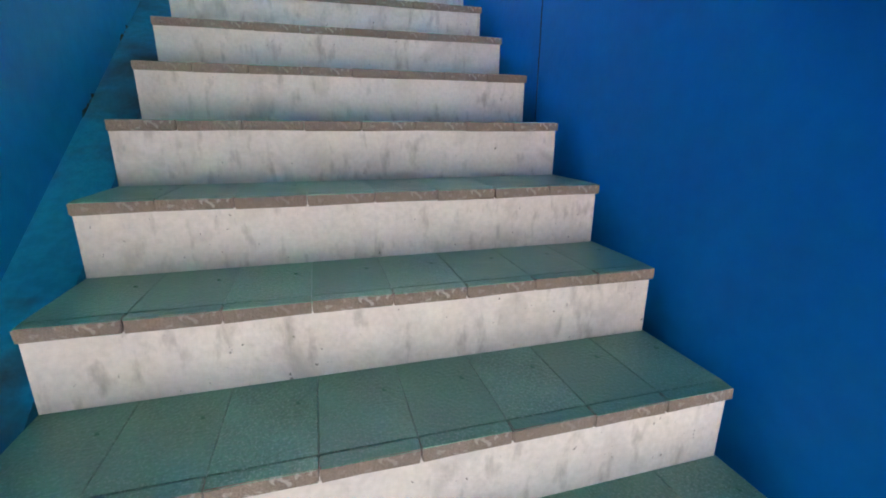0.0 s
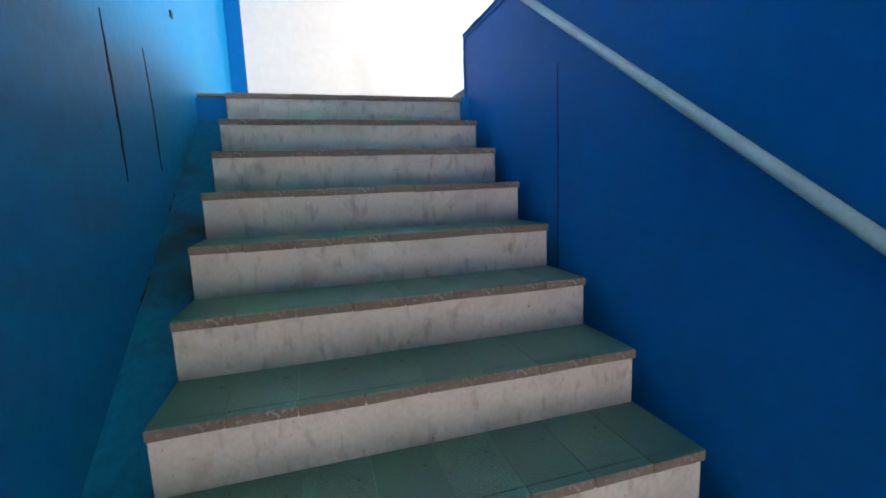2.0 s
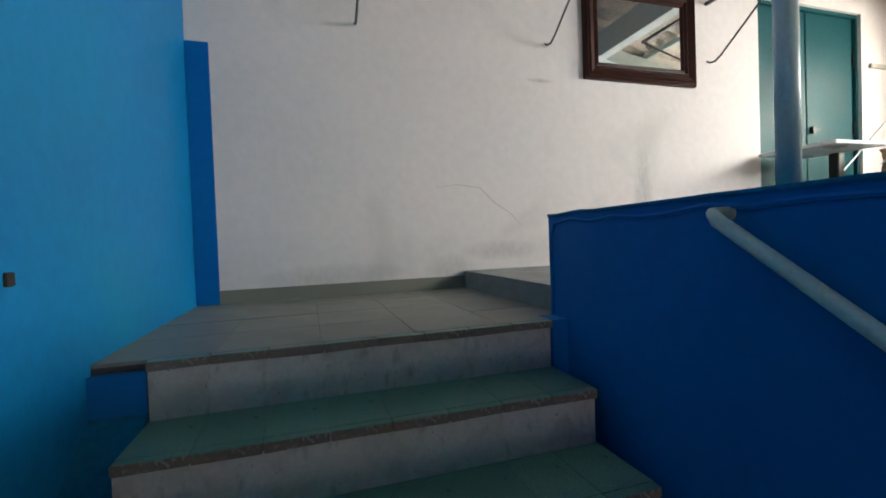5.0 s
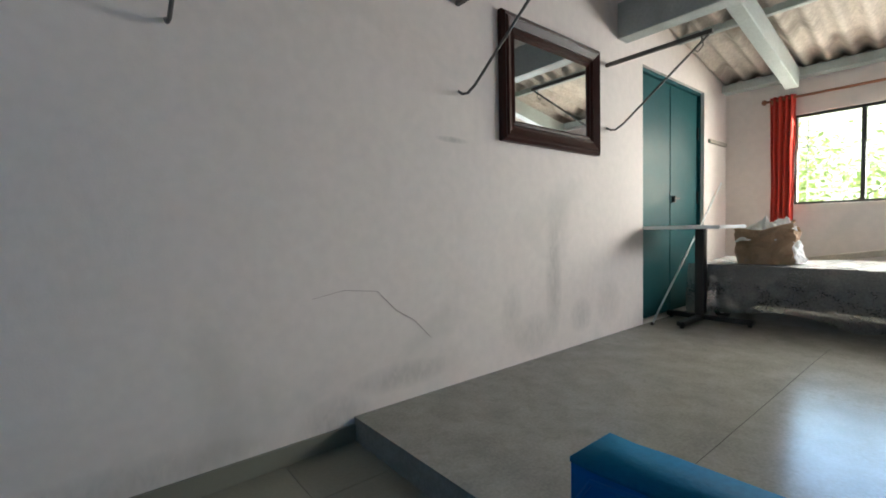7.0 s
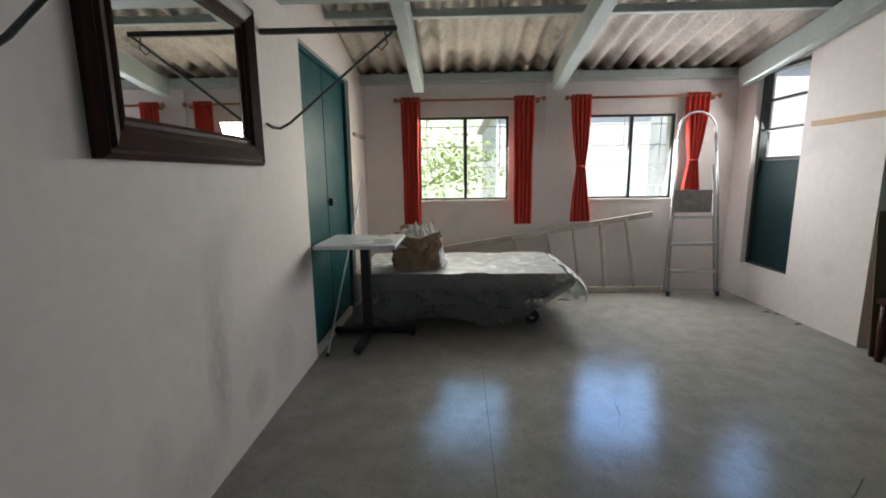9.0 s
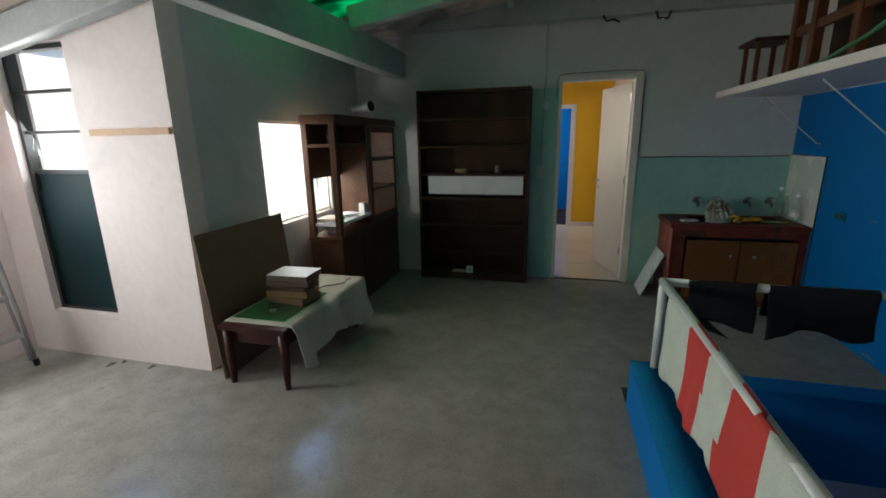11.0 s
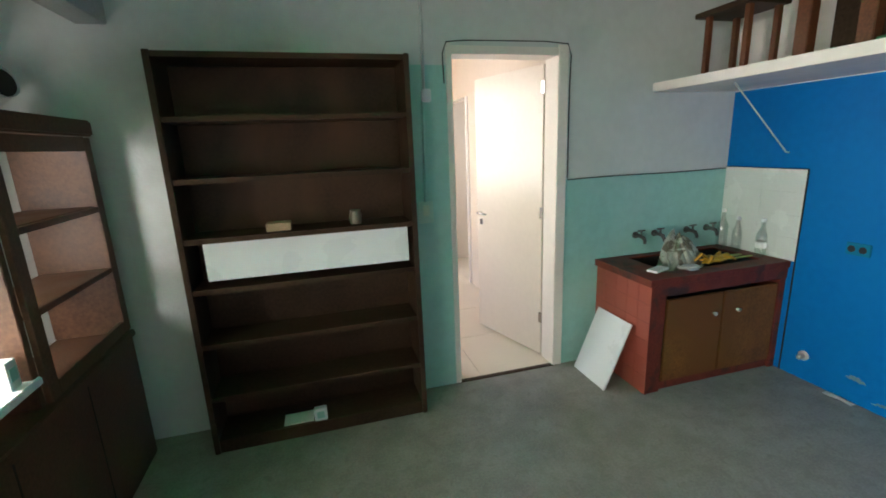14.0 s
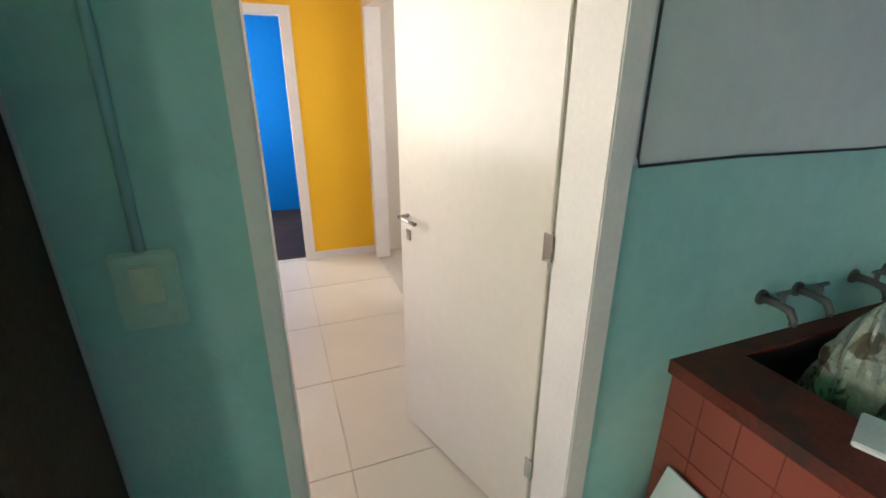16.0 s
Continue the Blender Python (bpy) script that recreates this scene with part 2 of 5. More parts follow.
# ---- building helpers ----
def mesh_ob(name, bm, material, parent=None, label="", smooth=False):
    me = bpy.data.meshes.new(name)
    bmesh.ops.recalc_face_normals(bm, faces=bm.faces)
    bm.to_mesh(me)
    bm.free()
    if smooth:
        for p in me.polygons:
            p.use_smooth = True
    for mm in (material if isinstance(material, (list, tuple)) else [material]):
        me.materials.append(mm)
    ob = new(name, me)
    if parent is not None:
        ob.parent = parent
        ob.matrix_parent_inverse = parent.matrix_basis.inverted()
    if label:
        ob["label"] = label
    return ob


def part(name, bm, material, parent, label="", smooth=False):
    return mesh_ob(name, bm, material, parent, label, smooth)


def thing(name, place, label, category, group="", kind=""):
    ob = new(name)
    ob.empty_display_size = 0.1
    ob.matrix_basis = Matrix.Translation(place) if not isinstance(place, Matrix) else place
    return tagged(ob, label, category, group, kind)


def add_box(bm, lo, hi, bevel=0.0, m=None):
    r = bmesh.ops.create_cube(bm, size=1.0)
    vs = r["verts"]
    for v in vs:
        v.co = Vector([lo[i] + (v.co[i] + 0.5) * (hi[i] - lo[i]) for i in range(3)])
    if bevel:
        es = list({e for v in vs for e in v.link_edges})
        vs = [g for g in bmesh.ops.bevel(bm, geom=es, offset=bevel, segments=2, affect="EDGES")["verts"]]
    if m is not None:
        for v in vs:
            v.co = m @ v.co
    return vs


def box(lo, hi, bevel=0.0, m=None):
    bm = bmesh.new()
    add_box(bm, lo, hi, bevel, m)
    return bm


def boxes(*pairs, bevel=0.0):
    bm = bmesh.new()
    for lo, hi in pairs:
        add_box(bm, lo, hi, bevel)
    return bm


def tube(points, r, seg=10, bm=None, cap=True):
    """A round bar along points."""
    bm = bm or bmesh.new()
    pts = [Vector(p) for p in points]
    rings = []
    up = Vector((0.13, 0.21, 0.97))
    for i, p in enumerate(pts):
        d = (pts[min(i + 1, len(pts) - 1)] - pts[max(i - 1, 0)]).normalized()
        a = d.cross(up if abs(d.dot(up)) < 0.95 else Vector((1, 0, 0))).normalized()
        b = d.cross(a)
        rad = r[i] if isinstance(r, (list, tuple)) else r
        rings.append([bm.verts.new(p + (a * math.cos(2 * math.pi * k / seg) + b * math.sin(2 * math.pi * k / seg)) * rad) for k in range(seg)])
    for r0, r1 in zip(rings, rings[1:]):
        for k in range(seg):
            bm.faces.new((r0[k], r0[(k + 1) % seg], r1[(k + 1) % seg], r1[k]))
    if cap:
        bm.faces.new(rings[0][::-1])
        bm.faces.new(rings[-1])
    return bm


def lathe(profile, seg=20, at=(0, 0, 0), bm=None):
    """A turned body from (radius, height) pairs round the z axis at a place."""
    bm = bm or bmesh.new()
    rings = [[bm.verts.new((at[0] + r * math.cos(2 * math.pi * k / seg), at[1] + r * math.sin(2 * math.pi * k / seg), at[2] + z)) for k in range(seg)] for r, z in profile]
    for r0, r1 in zip(rings, rings[1:]):
        for k in range(seg):
            bm.faces.new((r0[k], r0[(k + 1) % seg], r1[(k + 1) % seg], r1[k]))
    bm.faces.new(rings[0][::-1])
    bm.faces.new(rings[-1])
    return bm


def sheet_mesh(nx, ny, fn, thick=0.0):
    """A grid surface from fn(u, v), closed to a thin solid when thick is set."""
    bm = bmesh.new()
    vs = [[bm.verts.new(fn(i / nx, j / ny)) for j in range(ny + 1)] for i in range(nx + 1)]
    for i in range(nx):
        for j in range(ny):
            bm.faces.new((vs[i][j], vs[i + 1][j], vs[i + 1][j + 1], vs[i][j + 1]))
    if thick:
        bmesh.ops.recalc_face_normals(bm, faces=bm.faces)
        bmesh.ops.solidify(bm, geom=bm.faces[:], thickness=thick)
    return bm


def structure(name, bm, material, label, category, smooth=False):
    return tagged(mesh_ob(name, bm, material, smooth=smooth), label, category, kind="structure")


# ---- large structure ----
XE, YS, XC, YK = 5.95, -3.78, 4.33, -6.36       # window wall, side door wall, cabinet wall, kitchen door wall
TOP = 3.6
DOWN = -3.0
RISE, GO, SY, SZ, STEPS = 0.171, 0.252, -1.229, -0.105, 17


def roof_z(x):
    return 2.24 + (XE - x) * 0.17


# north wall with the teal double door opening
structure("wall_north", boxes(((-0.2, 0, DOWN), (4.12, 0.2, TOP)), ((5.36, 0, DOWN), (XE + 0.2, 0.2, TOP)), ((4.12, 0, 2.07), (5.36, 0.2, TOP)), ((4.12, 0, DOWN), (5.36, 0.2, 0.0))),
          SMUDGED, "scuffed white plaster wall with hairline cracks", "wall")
# east wall with two windows
W1, W2, WZ = (-1.50, -0.57), (-3.19, -2.28), (0.97, 1.82)
structure("wall_east", boxes(((XE, YS - 0.2, DOWN), (XE + 0.2, 0.0, WZ[0])), ((XE, YS - 0.2, WZ[1]), (XE + 0.2, 0.0, TOP - 1.0)),
                             ((XE, W1[1], WZ[0]), (XE + 0.2, 0.0, WZ[1])), ((XE, W2[1], WZ[0]), (XE + 0.2, W1[0], WZ[1])), ((XE, YS - 0.2, WZ[0]), (XE + 0.2, W2[0], WZ[1]))),
          WHITE, "white plaster wall with two curtained windows", "wall")
# side wall with the half glazed outside door
OD = (5.06, 5.67, 0.34, 2.15)
structure("wall_side", boxes(((XC, YS - 0.16, DOWN), (OD[0], YS, TOP)), ((OD[1], YS - 0.16, DOWN), (XE, YS, TOP)), ((OD[0], YS - 0.16, DOWN), (OD[1], YS, OD[2])), ((OD[0], YS - 0.16, OD[3]), (OD[1], YS, TOP))),
          WHITE, "white plaster wall with a narrow outside door", "wall")
# cabinet wall with its window
CW = (-5.62, -4.58, 0.85, 1.69)
structure("wall_cabinet", boxes(((XC, YK - 0.15, DOWN), (XC + 0.16, YS - 0.16, CW[2])), ((XC, YK - 0.15, CW[3]), (XC + 0.16, YS - 0.16, TOP)),
                                ((XC, CW[1], CW[2]), (XC + 0.16, YS - 0.16, CW[3])), ((XC, YK - 0.15, CW[2]), (XC + 0.16, CW[0], CW[3]))),
          GREYGREEN, "pale grey plaster wall beside the cabinet", "wall")
# kitchen door wall
KD = (1.40, 2.08, 2.06)
structure("wall_kitchen", boxes(((-0.2, YK - 0.14, 1.312), (KD[0] - 0.035, YK, TOP)), ((KD[1] + 0.018, YK - 0.14, -0.2), (XC, YK, TOP)), ((KD[0] - 0.035, YK - 0.14, KD[2] + 0.025), (KD[1] + 0.018, YK, TOP)), ((KD[0] - 0.035, YK - 0.14, -0.2), (KD[1] + 0.018, YK, -0.02))),
          GREYGREEN, "pale grey green plaster wall with a doorway", "wall")
structure("dado", boxes(((0.0, YK - 0.14, -0.2), (KD[0] - 0.035, YK, 1.312)),), MINT, "mint green painted lower wall", "wall")
# stair side wall, blue up to the slab
structure("wall_stair", boxes(((-0.2, -3.3, DOWN), (0.0, 0.0, 1.84)),), TEALBLUE, "glossy turquoise blue stair wall with cracks", "wall")
structure("wall_west", boxes(((-0.2, YK, DOWN), (0.0, -3.3, 1.84)),), BLUE, "bright blue painted wall beside the sink", "wall")
structure("wall_stair_upper", boxes(((-0.2, YK, 1.84), (0.0, 0.0, TOP)),), WHITE, "white plaster above the blue paint", "wall")
# parapet and stair wall
PX0, PX1, PY0, PY1, PZ = 1.484, 1.645, -4.0, -1.12, 0.283
structure("parapet", boxes(((PX0, PY0, DOWN), (PX1, PY1, PZ)),), BLUE, "blue painted low wall round the stairwell", "wall")
structure("wall_under_floor", boxes(((PX0, YK, DOWN), (PX1, PY0, -0.2)),), BLUE, "blue wall under the upper floor", "wall")
structure("stair_curb", boxes(((0.0, PY0, -0.2), (PX0, PY0 + 0.14, PZ - 0.02)),), BLUE, "blue low wall across the stairwell head", "wall")
# floors
structure("floor", boxes(((1.53, PY1, -0.2), (XE, 0.0, 0.0)), ((PX1, YS, -0.2), (XE, PY1, 0.0)), ((PX1, PY0, -0.2), (XC, YS, 0.0)), ((0.0, YK, -0.2), (XC, PY0, 0.0))),
          FLOOR, "worn polished grey concrete floor with sheen", "floor")
structure("landing", boxes(((0.0, SY + 0.03, -0.4), (1.53, 0.0, SZ - 0.012)),), GROUT, "landing slab under grey cement tiles", "floor")
structure("lower_floor", boxes(((-0.2, -7.4, DOWN - 0.1), (PX1, 0.0, DOWN)),), LANDTILE, "lower hall floor", "floor")
structure("wall_entry", boxes(((-0.2, -7.5, DOWN), (0.1, -7.36, -0.2)), ((1.4, -7.5, DOWN), (PX1, -7.36, -0.2)), ((0.1, -7.5, -1.0), (1.4, -7.36, -0.2)),
                              ((-0.2, -7.36, DOWN), (0.0, YK - 0.14, -0.2)), ((PX0, -7.36, DOWN), (PX1, YK - 0.14, -0.2)), ((-0.2, -7.5, -0.2), (PX1, YK - 0.14, -0.05))), WHITE, "plain lower entry wall", "wall")

# roof: corrugated sheets falling to the east, on rafters and one main beam
def corrugated(x0, x1, y0, y1, lift=0.0, wave=0.16, amp=0.033):
    ny = int((y1 - y0) / wave * 8)
    return sheet_mesh(2, ny, lambda u, v: (x0 + u * (x1 - x0), y0 + v * (y1 - y0), roof_z(x0 + u * (x1 - x0)) + lift + amp * math.sin(2 * math.pi * (y0 + v * (y1 - y0)) / wave)), 0.008)


structure("ceiling", corrugated(3.2, XE + 0.35, YS - 0.16, 0.2), ASBESTOS, "stained corrugated cement roof sheets", "ceiling", smooth=True)

GREENSHEET = bpy.data.materials.new("green_translucent_sheet")
GREENSHEET.use_nodes = True
gn = GREENSHEET.node_tree
tl, df, mx = gn.nodes.new("ShaderNodeBsdfTranslucent"), gn.nodes.new("ShaderNodeBsdfGlossy"), gn.nodes.new("ShaderNodeMixShader")
gt, gr2 = gn.nodes.new("ShaderNodeTexNoise"), gn.nodes.new("ShaderNodeMix")
gt.inputs["Scale"].default_value, gt.inputs["Detail"].default_value = 5.0, 8
gr2.data_type = "RGBA"
gr2.inputs[6].default_value, gr2.inputs[7].default_value = (0.005, 0.13, 0.07, 1), (0.02, 0.66, 0.35, 1)
gmr = gn.nodes.new("ShaderNodeMapRange")
gmr.inputs["From Min"].default_value, gmr.inputs["From Max"].default_value = 0.4, 0.62
gn.links.new(gt.outputs["Fac"], gmr.inputs["Value"])
gn.links.new(gmr.outputs["Result"], gr2.inputs[0])
gn.links.new(gr2.outputs[2], tl.inputs[0])
df.inputs[0].default_value = (0.1, 0.3, 0.2, 1)
df.inputs["Roughness"].default_value = 0.3
mx.inputs[0].default_value = 0.08
gn.links.new(tl.outputs[0], mx.inputs[1])
gn.links.new(df.outputs[0], mx.inputs[2])
gn.links.new(mx.outputs[0], gn.nodes["Material Output"].inputs[0])
structure("ceiling_green", corrugated(1.7, 4.52, -5.32, -4.2), GREENSHEET, "green translucent corrugated roof sheet", "ceiling", smooth=True)
structure("ceiling_south", corrugated(3.2, 4.52, YK - 0.1, -5.32), ASBESTOS, "dark corrugated cement roof sheets", "ceiling", smooth=True)
structure("ceiling_south", corrugated(1.35, 3.2, YK - 0.1, -5.32), ASBESTOS, "dark corrugated cement roof sheets", "ceiling", smooth=True)
structure("ceiling_south", corrugated(1.35, 1.7, -5.32, -4.2), ASBESTOS, "dark corrugated cement roof sheets", "ceiling", smooth=True)
structure("ceiling_south", corrugated(3.2, 4.52, -4.2, YS - 0.16), ASBESTOS, "dark corrugated cement roof sheets", "ceiling", smooth=True)
structure("ceiling_west", corrugated(1.35, 3.2, -4.2, 0.2), ASBESTOS, "dark corrugated cement roof sheets", "ceiling", smooth=True)
structure("ceiling_ridge", corrugated(-0.3, 1.35, YK - 0.1, 0.2), ASBESTOS, "dark corrugated cement roof sheets", "ceiling", smooth=True)


def beam(name, a, b, w, h, label, material=BEAMP):
    """A square beam from a to b, w wide and h high under the line."""
    a, b = Vector(a), Vector(b)
    d = (b - a)
    side = d.cross(Vector((0, 0, 1))).normalized() * w / 2
    up = side.cross(d).normalized() * h
    if up.z < 0:
        up = -up
    bm = bmesh.new()
    q = [[bm.verts.new(p + s * side + k * up) for s, k in ((-1, 0), (1, 0), (1, 1), (-1, 1))] for p in (a, b)]
    bm.faces.new(q[0])
    bm.faces.new(q[1][::-1])
    for k in range(4):
        bm.faces.new((q[0][k], q[0][(k + 1) % 4], q[1][(k + 1) % 4], q[1][k]))
    bmesh.ops.bevel(bm, geom=bm.edges[:], offset=0.006, segments=1, affect="EDGES")
    return tagged(mesh_ob(name, bm, material), label, "beam", kind="structure")


beam("main_beam", (3.80, YK, 2.16), (3.80, 0, 2.16), 0.13, 0.26, "heavy pale painted main roof beam")
beam("wall_beam", (0, YK + 0.07, 2.60), (3.73, YK + 0.07, 2.60), 0.12, 0.2, "grey painted beam along the wall top")
for y in (-0.60, -1.93, -3.68):
    beam("rafter", (5.72, y, 2.02), (3.86, y, 2.36), 0.10, 0.17, "pale turquoise painted roof rafter")
    beam("rafter", (3.74, y, 2.38), (0.0, y, 3.02), 0.10, 0.17, "pale painted roof rafter in shade")
beam("rafter", (3.74, -5.1, 2.38), (0.0, -5.1, 3.02), 0.10, 0.17, "pale painted roof rafter in shade")
for x, z in ((4.75, 2.37), (2.6, 2.74), (1.2, 2.98)):
    beam("purlin", (x, YK if x < 4 else YS, z), (x, 0, z), 0.05, 0.06, "thin pale painted roof purlin")
beam("wall_plate", (5.88, YS, 2.14), (5.88, 0, 2.14), 0.13, 0.08, "pale painted plate along the wall top")

# ---- stairs ----
stairs = thing("stairs", (0, SY, SZ), "steep stair with green tile treads and stained white risers", "stairs", kind="structure")
SX0, SX1 = 0.138, 1.423
tile_n = 8
tw = (SX1 - SX0) / tile_n
tread_me, nose_me = [], []
rng = random.Random(4)
for k in range(3):
    bm = box((0.0005, 0.028, -0.022), (tw - 0.0005, GO + 0.02, 0.0), 0.0012)
    o = mesh_ob("tread_tile", bm, TREAD)
    tread_me.append(o.data)
    bpy.data.objects.remove(o)
    bm = bmesh.new()
    add_box(bm, (0.001, 0.0, -0.027), (tw - 0.001, 0.0275, 0.0), 0.002)
    for v in [w for w in bm.verts if w.co.y < 0.02]:
        v.co += Vector((0, rng.uniform(-0.0025, 0.0015), rng.uniform(-0.0025, 0.001)))
    o = mesh_ob("nosing", bm, NOSING)
    o.data.materials.append(TREAD)
    for f in o.data.polygons:
        f.material_index = 1 if f.normal.z > 0.6 else 0
    nose_me.append(o.data)
    bpy.data.objects.remove(o)


def piece(name, me, m, parent):
    ob = new(name, me)
    ob.parent = parent
    ob.matrix_parent_inverse = parent.matrix_basis.inverted()
    ob.matrix_basis = m
    return ob


core = bmesh.new()
for i in range(STEPS):
    y, z = SY - GO * i, SZ - RISE * i
    add_box(core, (SX0 + 0.004, y + 0.03, z - 0.75), (SX1 - 0.004, y + GO + 0.04, z - 0.024))
    part("riser", box((SX0 + 0.002, y + 0.010, z - RISE), (SX1 - 0.006, y + 0.031, z - 0.026)), RISER, stairs)
part("core", core, RISER, stairs)
# left stringer, and on the right a near-black fill painted as shadow
st = bmesh.new()
y1, z1 = SY - GO * (STEPS - 1), SZ - RISE * (STEPS - 1)
q = [st.verts.new(p) for p in ((0.0, SY + 0.05, SZ - 0.11), (SX0, SY + 0.05, SZ - 0.11), (SX0, y1, z1 - 0.16), (0.0, y1, z1 - 0.16), (0.0, SY + 0.05, SZ - 0.6), (SX0, SY + 0.05, SZ - 0.6), (SX0, y1, z1 - 0.7), (0.0, y1, z1 - 0.7))]
for f in ((0, 1, 2, 3), (7, 6, 5, 4), (0, 4, 5, 1), (1, 5, 6, 2), (2, 6, 7, 3), (3, 7, 4, 0)):
    st.faces.new([q[k] for k in f])
part("stringer", st, STRINGER, stairs, "blue painted side of the stair")
gap = bmesh.new()
q = [gap.verts.new(p) for p in ((SX1, SY + 0.2, SZ - 0.2), (PX0, SY + 0.2, SZ - 0.2), (PX0, y1, z1 - 0.25), (SX1, y1, z1 - 0.25), (SX1, SY + 0.2, SZ - 0.6), (PX0, SY + 0.2, SZ - 0.6), (PX0, y1, z1 - 0.7), (SX1, y1, z1 - 0.7))]
for f in ((0, 1, 2, 3), (7, 6, 5, 4), (0, 4, 5, 1), (1, 5, 6, 2), (2, 6, 7, 3), (3, 7, 4, 0)):
    gap.faces.new([q[k] for k in f])
part("gap_fill", gap, SHADEDIRT, stairs, "near-black fill painted as the shadow beside the wall")
structure("landing_edge", boxes(((SX1, SY, -0.4), (PX0, PY1, SZ)), ((PX0, PY1, -0.4), (1.53, PY1 + 0.02, SZ)), ((0.0, SY, -0.4), (SX0, SY + 0.03, SZ - 0.03))), BLUE, "blue painted landing edge", "trim")

# ---- teal double door in the north wall ----
door = thing("double_door", (4.74, 0.05, 0.0), "closed teal painted double door of thin sheet metal", "door")
for x0, x1, nm in ((4.145, 4.735, "door_leaf"), (4.745, 5.335, "door_leaf")):
    leaf = part(nm, box((x0, 0.055, 0.02), (x1, 0.095, 2.04), 0.004), TEALDOOR, door)
part("handle", boxes(((4.775, 0.025, 1.0), (4.80, 0.056, 1.06)), ((4.765, 0.02, 1.03), (4.87, 0.03, 1.045)), bevel=0.003), BLACK, door, "small dark lever handle")
part("door_frame", boxes(((4.12, 0.03, 0.0), (4.143, 0.12, 2.07)), ((5.337, 0.03, 0.0), (5.36, 0.12, 2.07)), ((4.143, 0.03, 2.042), (5.337, 0.12, 2.07))), TEALDOOR, door)
part("hinge", boxes(((5.325, 0.04, 1.62), (5.347, 0.057, 1.74)), ((5.325, 0.04, 0.3), (5.347, 0.057, 0.42)), ((5.325, 0.04, 1.0), (5.347, 0.057, 1.12)), bevel=0.002), BLACK, door)
structure("door_backing", boxes(((4.0, 0.2, 0.0), (5.5, 0.24, 2.2)),), WHITE, "wall behind the double door", "wall")

# ---- windows of the east wall ----
PANE = glass("window_glass", (0.97, 0.99, 0.98), 0.03, 0.06)
DARKFRAME = mat("dark_window_frame", (0.025, 0.03, 0.028), 0.45)
GRILLE = mat("white_grille_paint", (0.62, 0.62, 0.6), 0.5)


def east_window(name, y0, y1):
    z0, z1 = WZ
    w = thing(name, (XE, (y0 + y1) / 2, z0), "two-pane window with dark metal frame and outside grille", "window", kind="structure")
    x = XE + 0.03
    t = 0.022
    ym = (y0 + y1) / 2 - 0.02
    part("window_frame", boxes(((x, y0, z0), (x + 0.04, y1, z0 + t)), ((x, y0, z1 - t), (x + 0.04, y1, z1)), ((x, y0, z0 + t), (x + 0.04, y0 + t, z1 - t)), ((x, y1 - t, z0 + t), (x + 0.04, y1, z1 - t)),
                               ((x - 0.006, ym - 0.016, z0 + t), (x + 0.04, ym + 0.016, z1 - t)), bevel=0.002), DARKFRAME, w)
    for a, b in ((y0 + t, ym - 0.016), (ym + 0.016, y1 - t)):
        p = part("pane", box((x + 0.015, a, z0 + t), (x + 0.019, b, z1 - t)), PANE, w)
        p.visible_shadow = False
    part("window_sill", box((XE - 0.012, y0 - 0.02, z0 - 0.03), (XE + 0.16, y1 + 0.02, z0 - 0.002), 0.004), TRIM, w)
    bm = bmesh.new()
    for k in range(4):
        z = z0 + (k + 0.6) * (z1 - z0) / 4
        tube([(XE + 0.17, y0, z), (XE + 0.17, y1, z)], 0.005, 6, bm)
    for a in (0.08, 0.5, 0.92):
        tube([(XE + 0.175, y0 + a * (y1 - y0), z0), (XE + 0.175, y0 + a * (y1 - y0), z1)], 0.005, 6, bm)
    for s in (0, 1):
        yc = y0 + (0.29 if s == 0 else 0.71) * (y1 - y0)
        zc = (z0 + z1) / 2
        for sg in (-1, 1):
            tube([(XE + 0.17, yc - 0.17, zc - sg * 0.15), (XE + 0.17, yc + 0.17, zc + sg * 0.15)], 0.004, 6, bm)
    part("grille", bm, GRILLE, w, "thin white welded security bars")
    return w


east_window("window_1", *W1)
east_window("window_2", *W2)

# cabinet wall window
w3 = thing("window_3", (XC, (CW[0] + CW[1]) / 2, CW[2]), "bright window beside the wooden display cabinet", "window", kind="structure")
t3 = 0.022
part("window_frame", boxes(((XC + 0.03, CW[0], CW[2]), (XC + 0.07, CW[1], CW[2] + t3)), ((XC + 0.03, CW[0], CW[3] - t3), (XC + 0.07, CW[1], CW[3])), ((XC + 0.03, CW[0], CW[2] + t3), (XC + 0.07, CW[0] + t3, CW[3] - t3)),
                           ((XC + 0.03, CW[1] - t3, CW[2] + t3), (XC + 0.07, CW[1], CW[3] - t3))), TRIM, w3)
part("pane", box((XC + 0.045, CW[0] + t3, CW[2] + t3), (XC + 0.049, CW[1] - t3, CW[3] - t3)), PANE, w3).visible_shadow = False
part("window_sill", box((XC - 0.02, CW[0] - 0.02, CW[2] - 0.03), (XC + 0.15, CW[1] + 0.02, CW[2] - 0.002), 0.004), TRIM, w3)

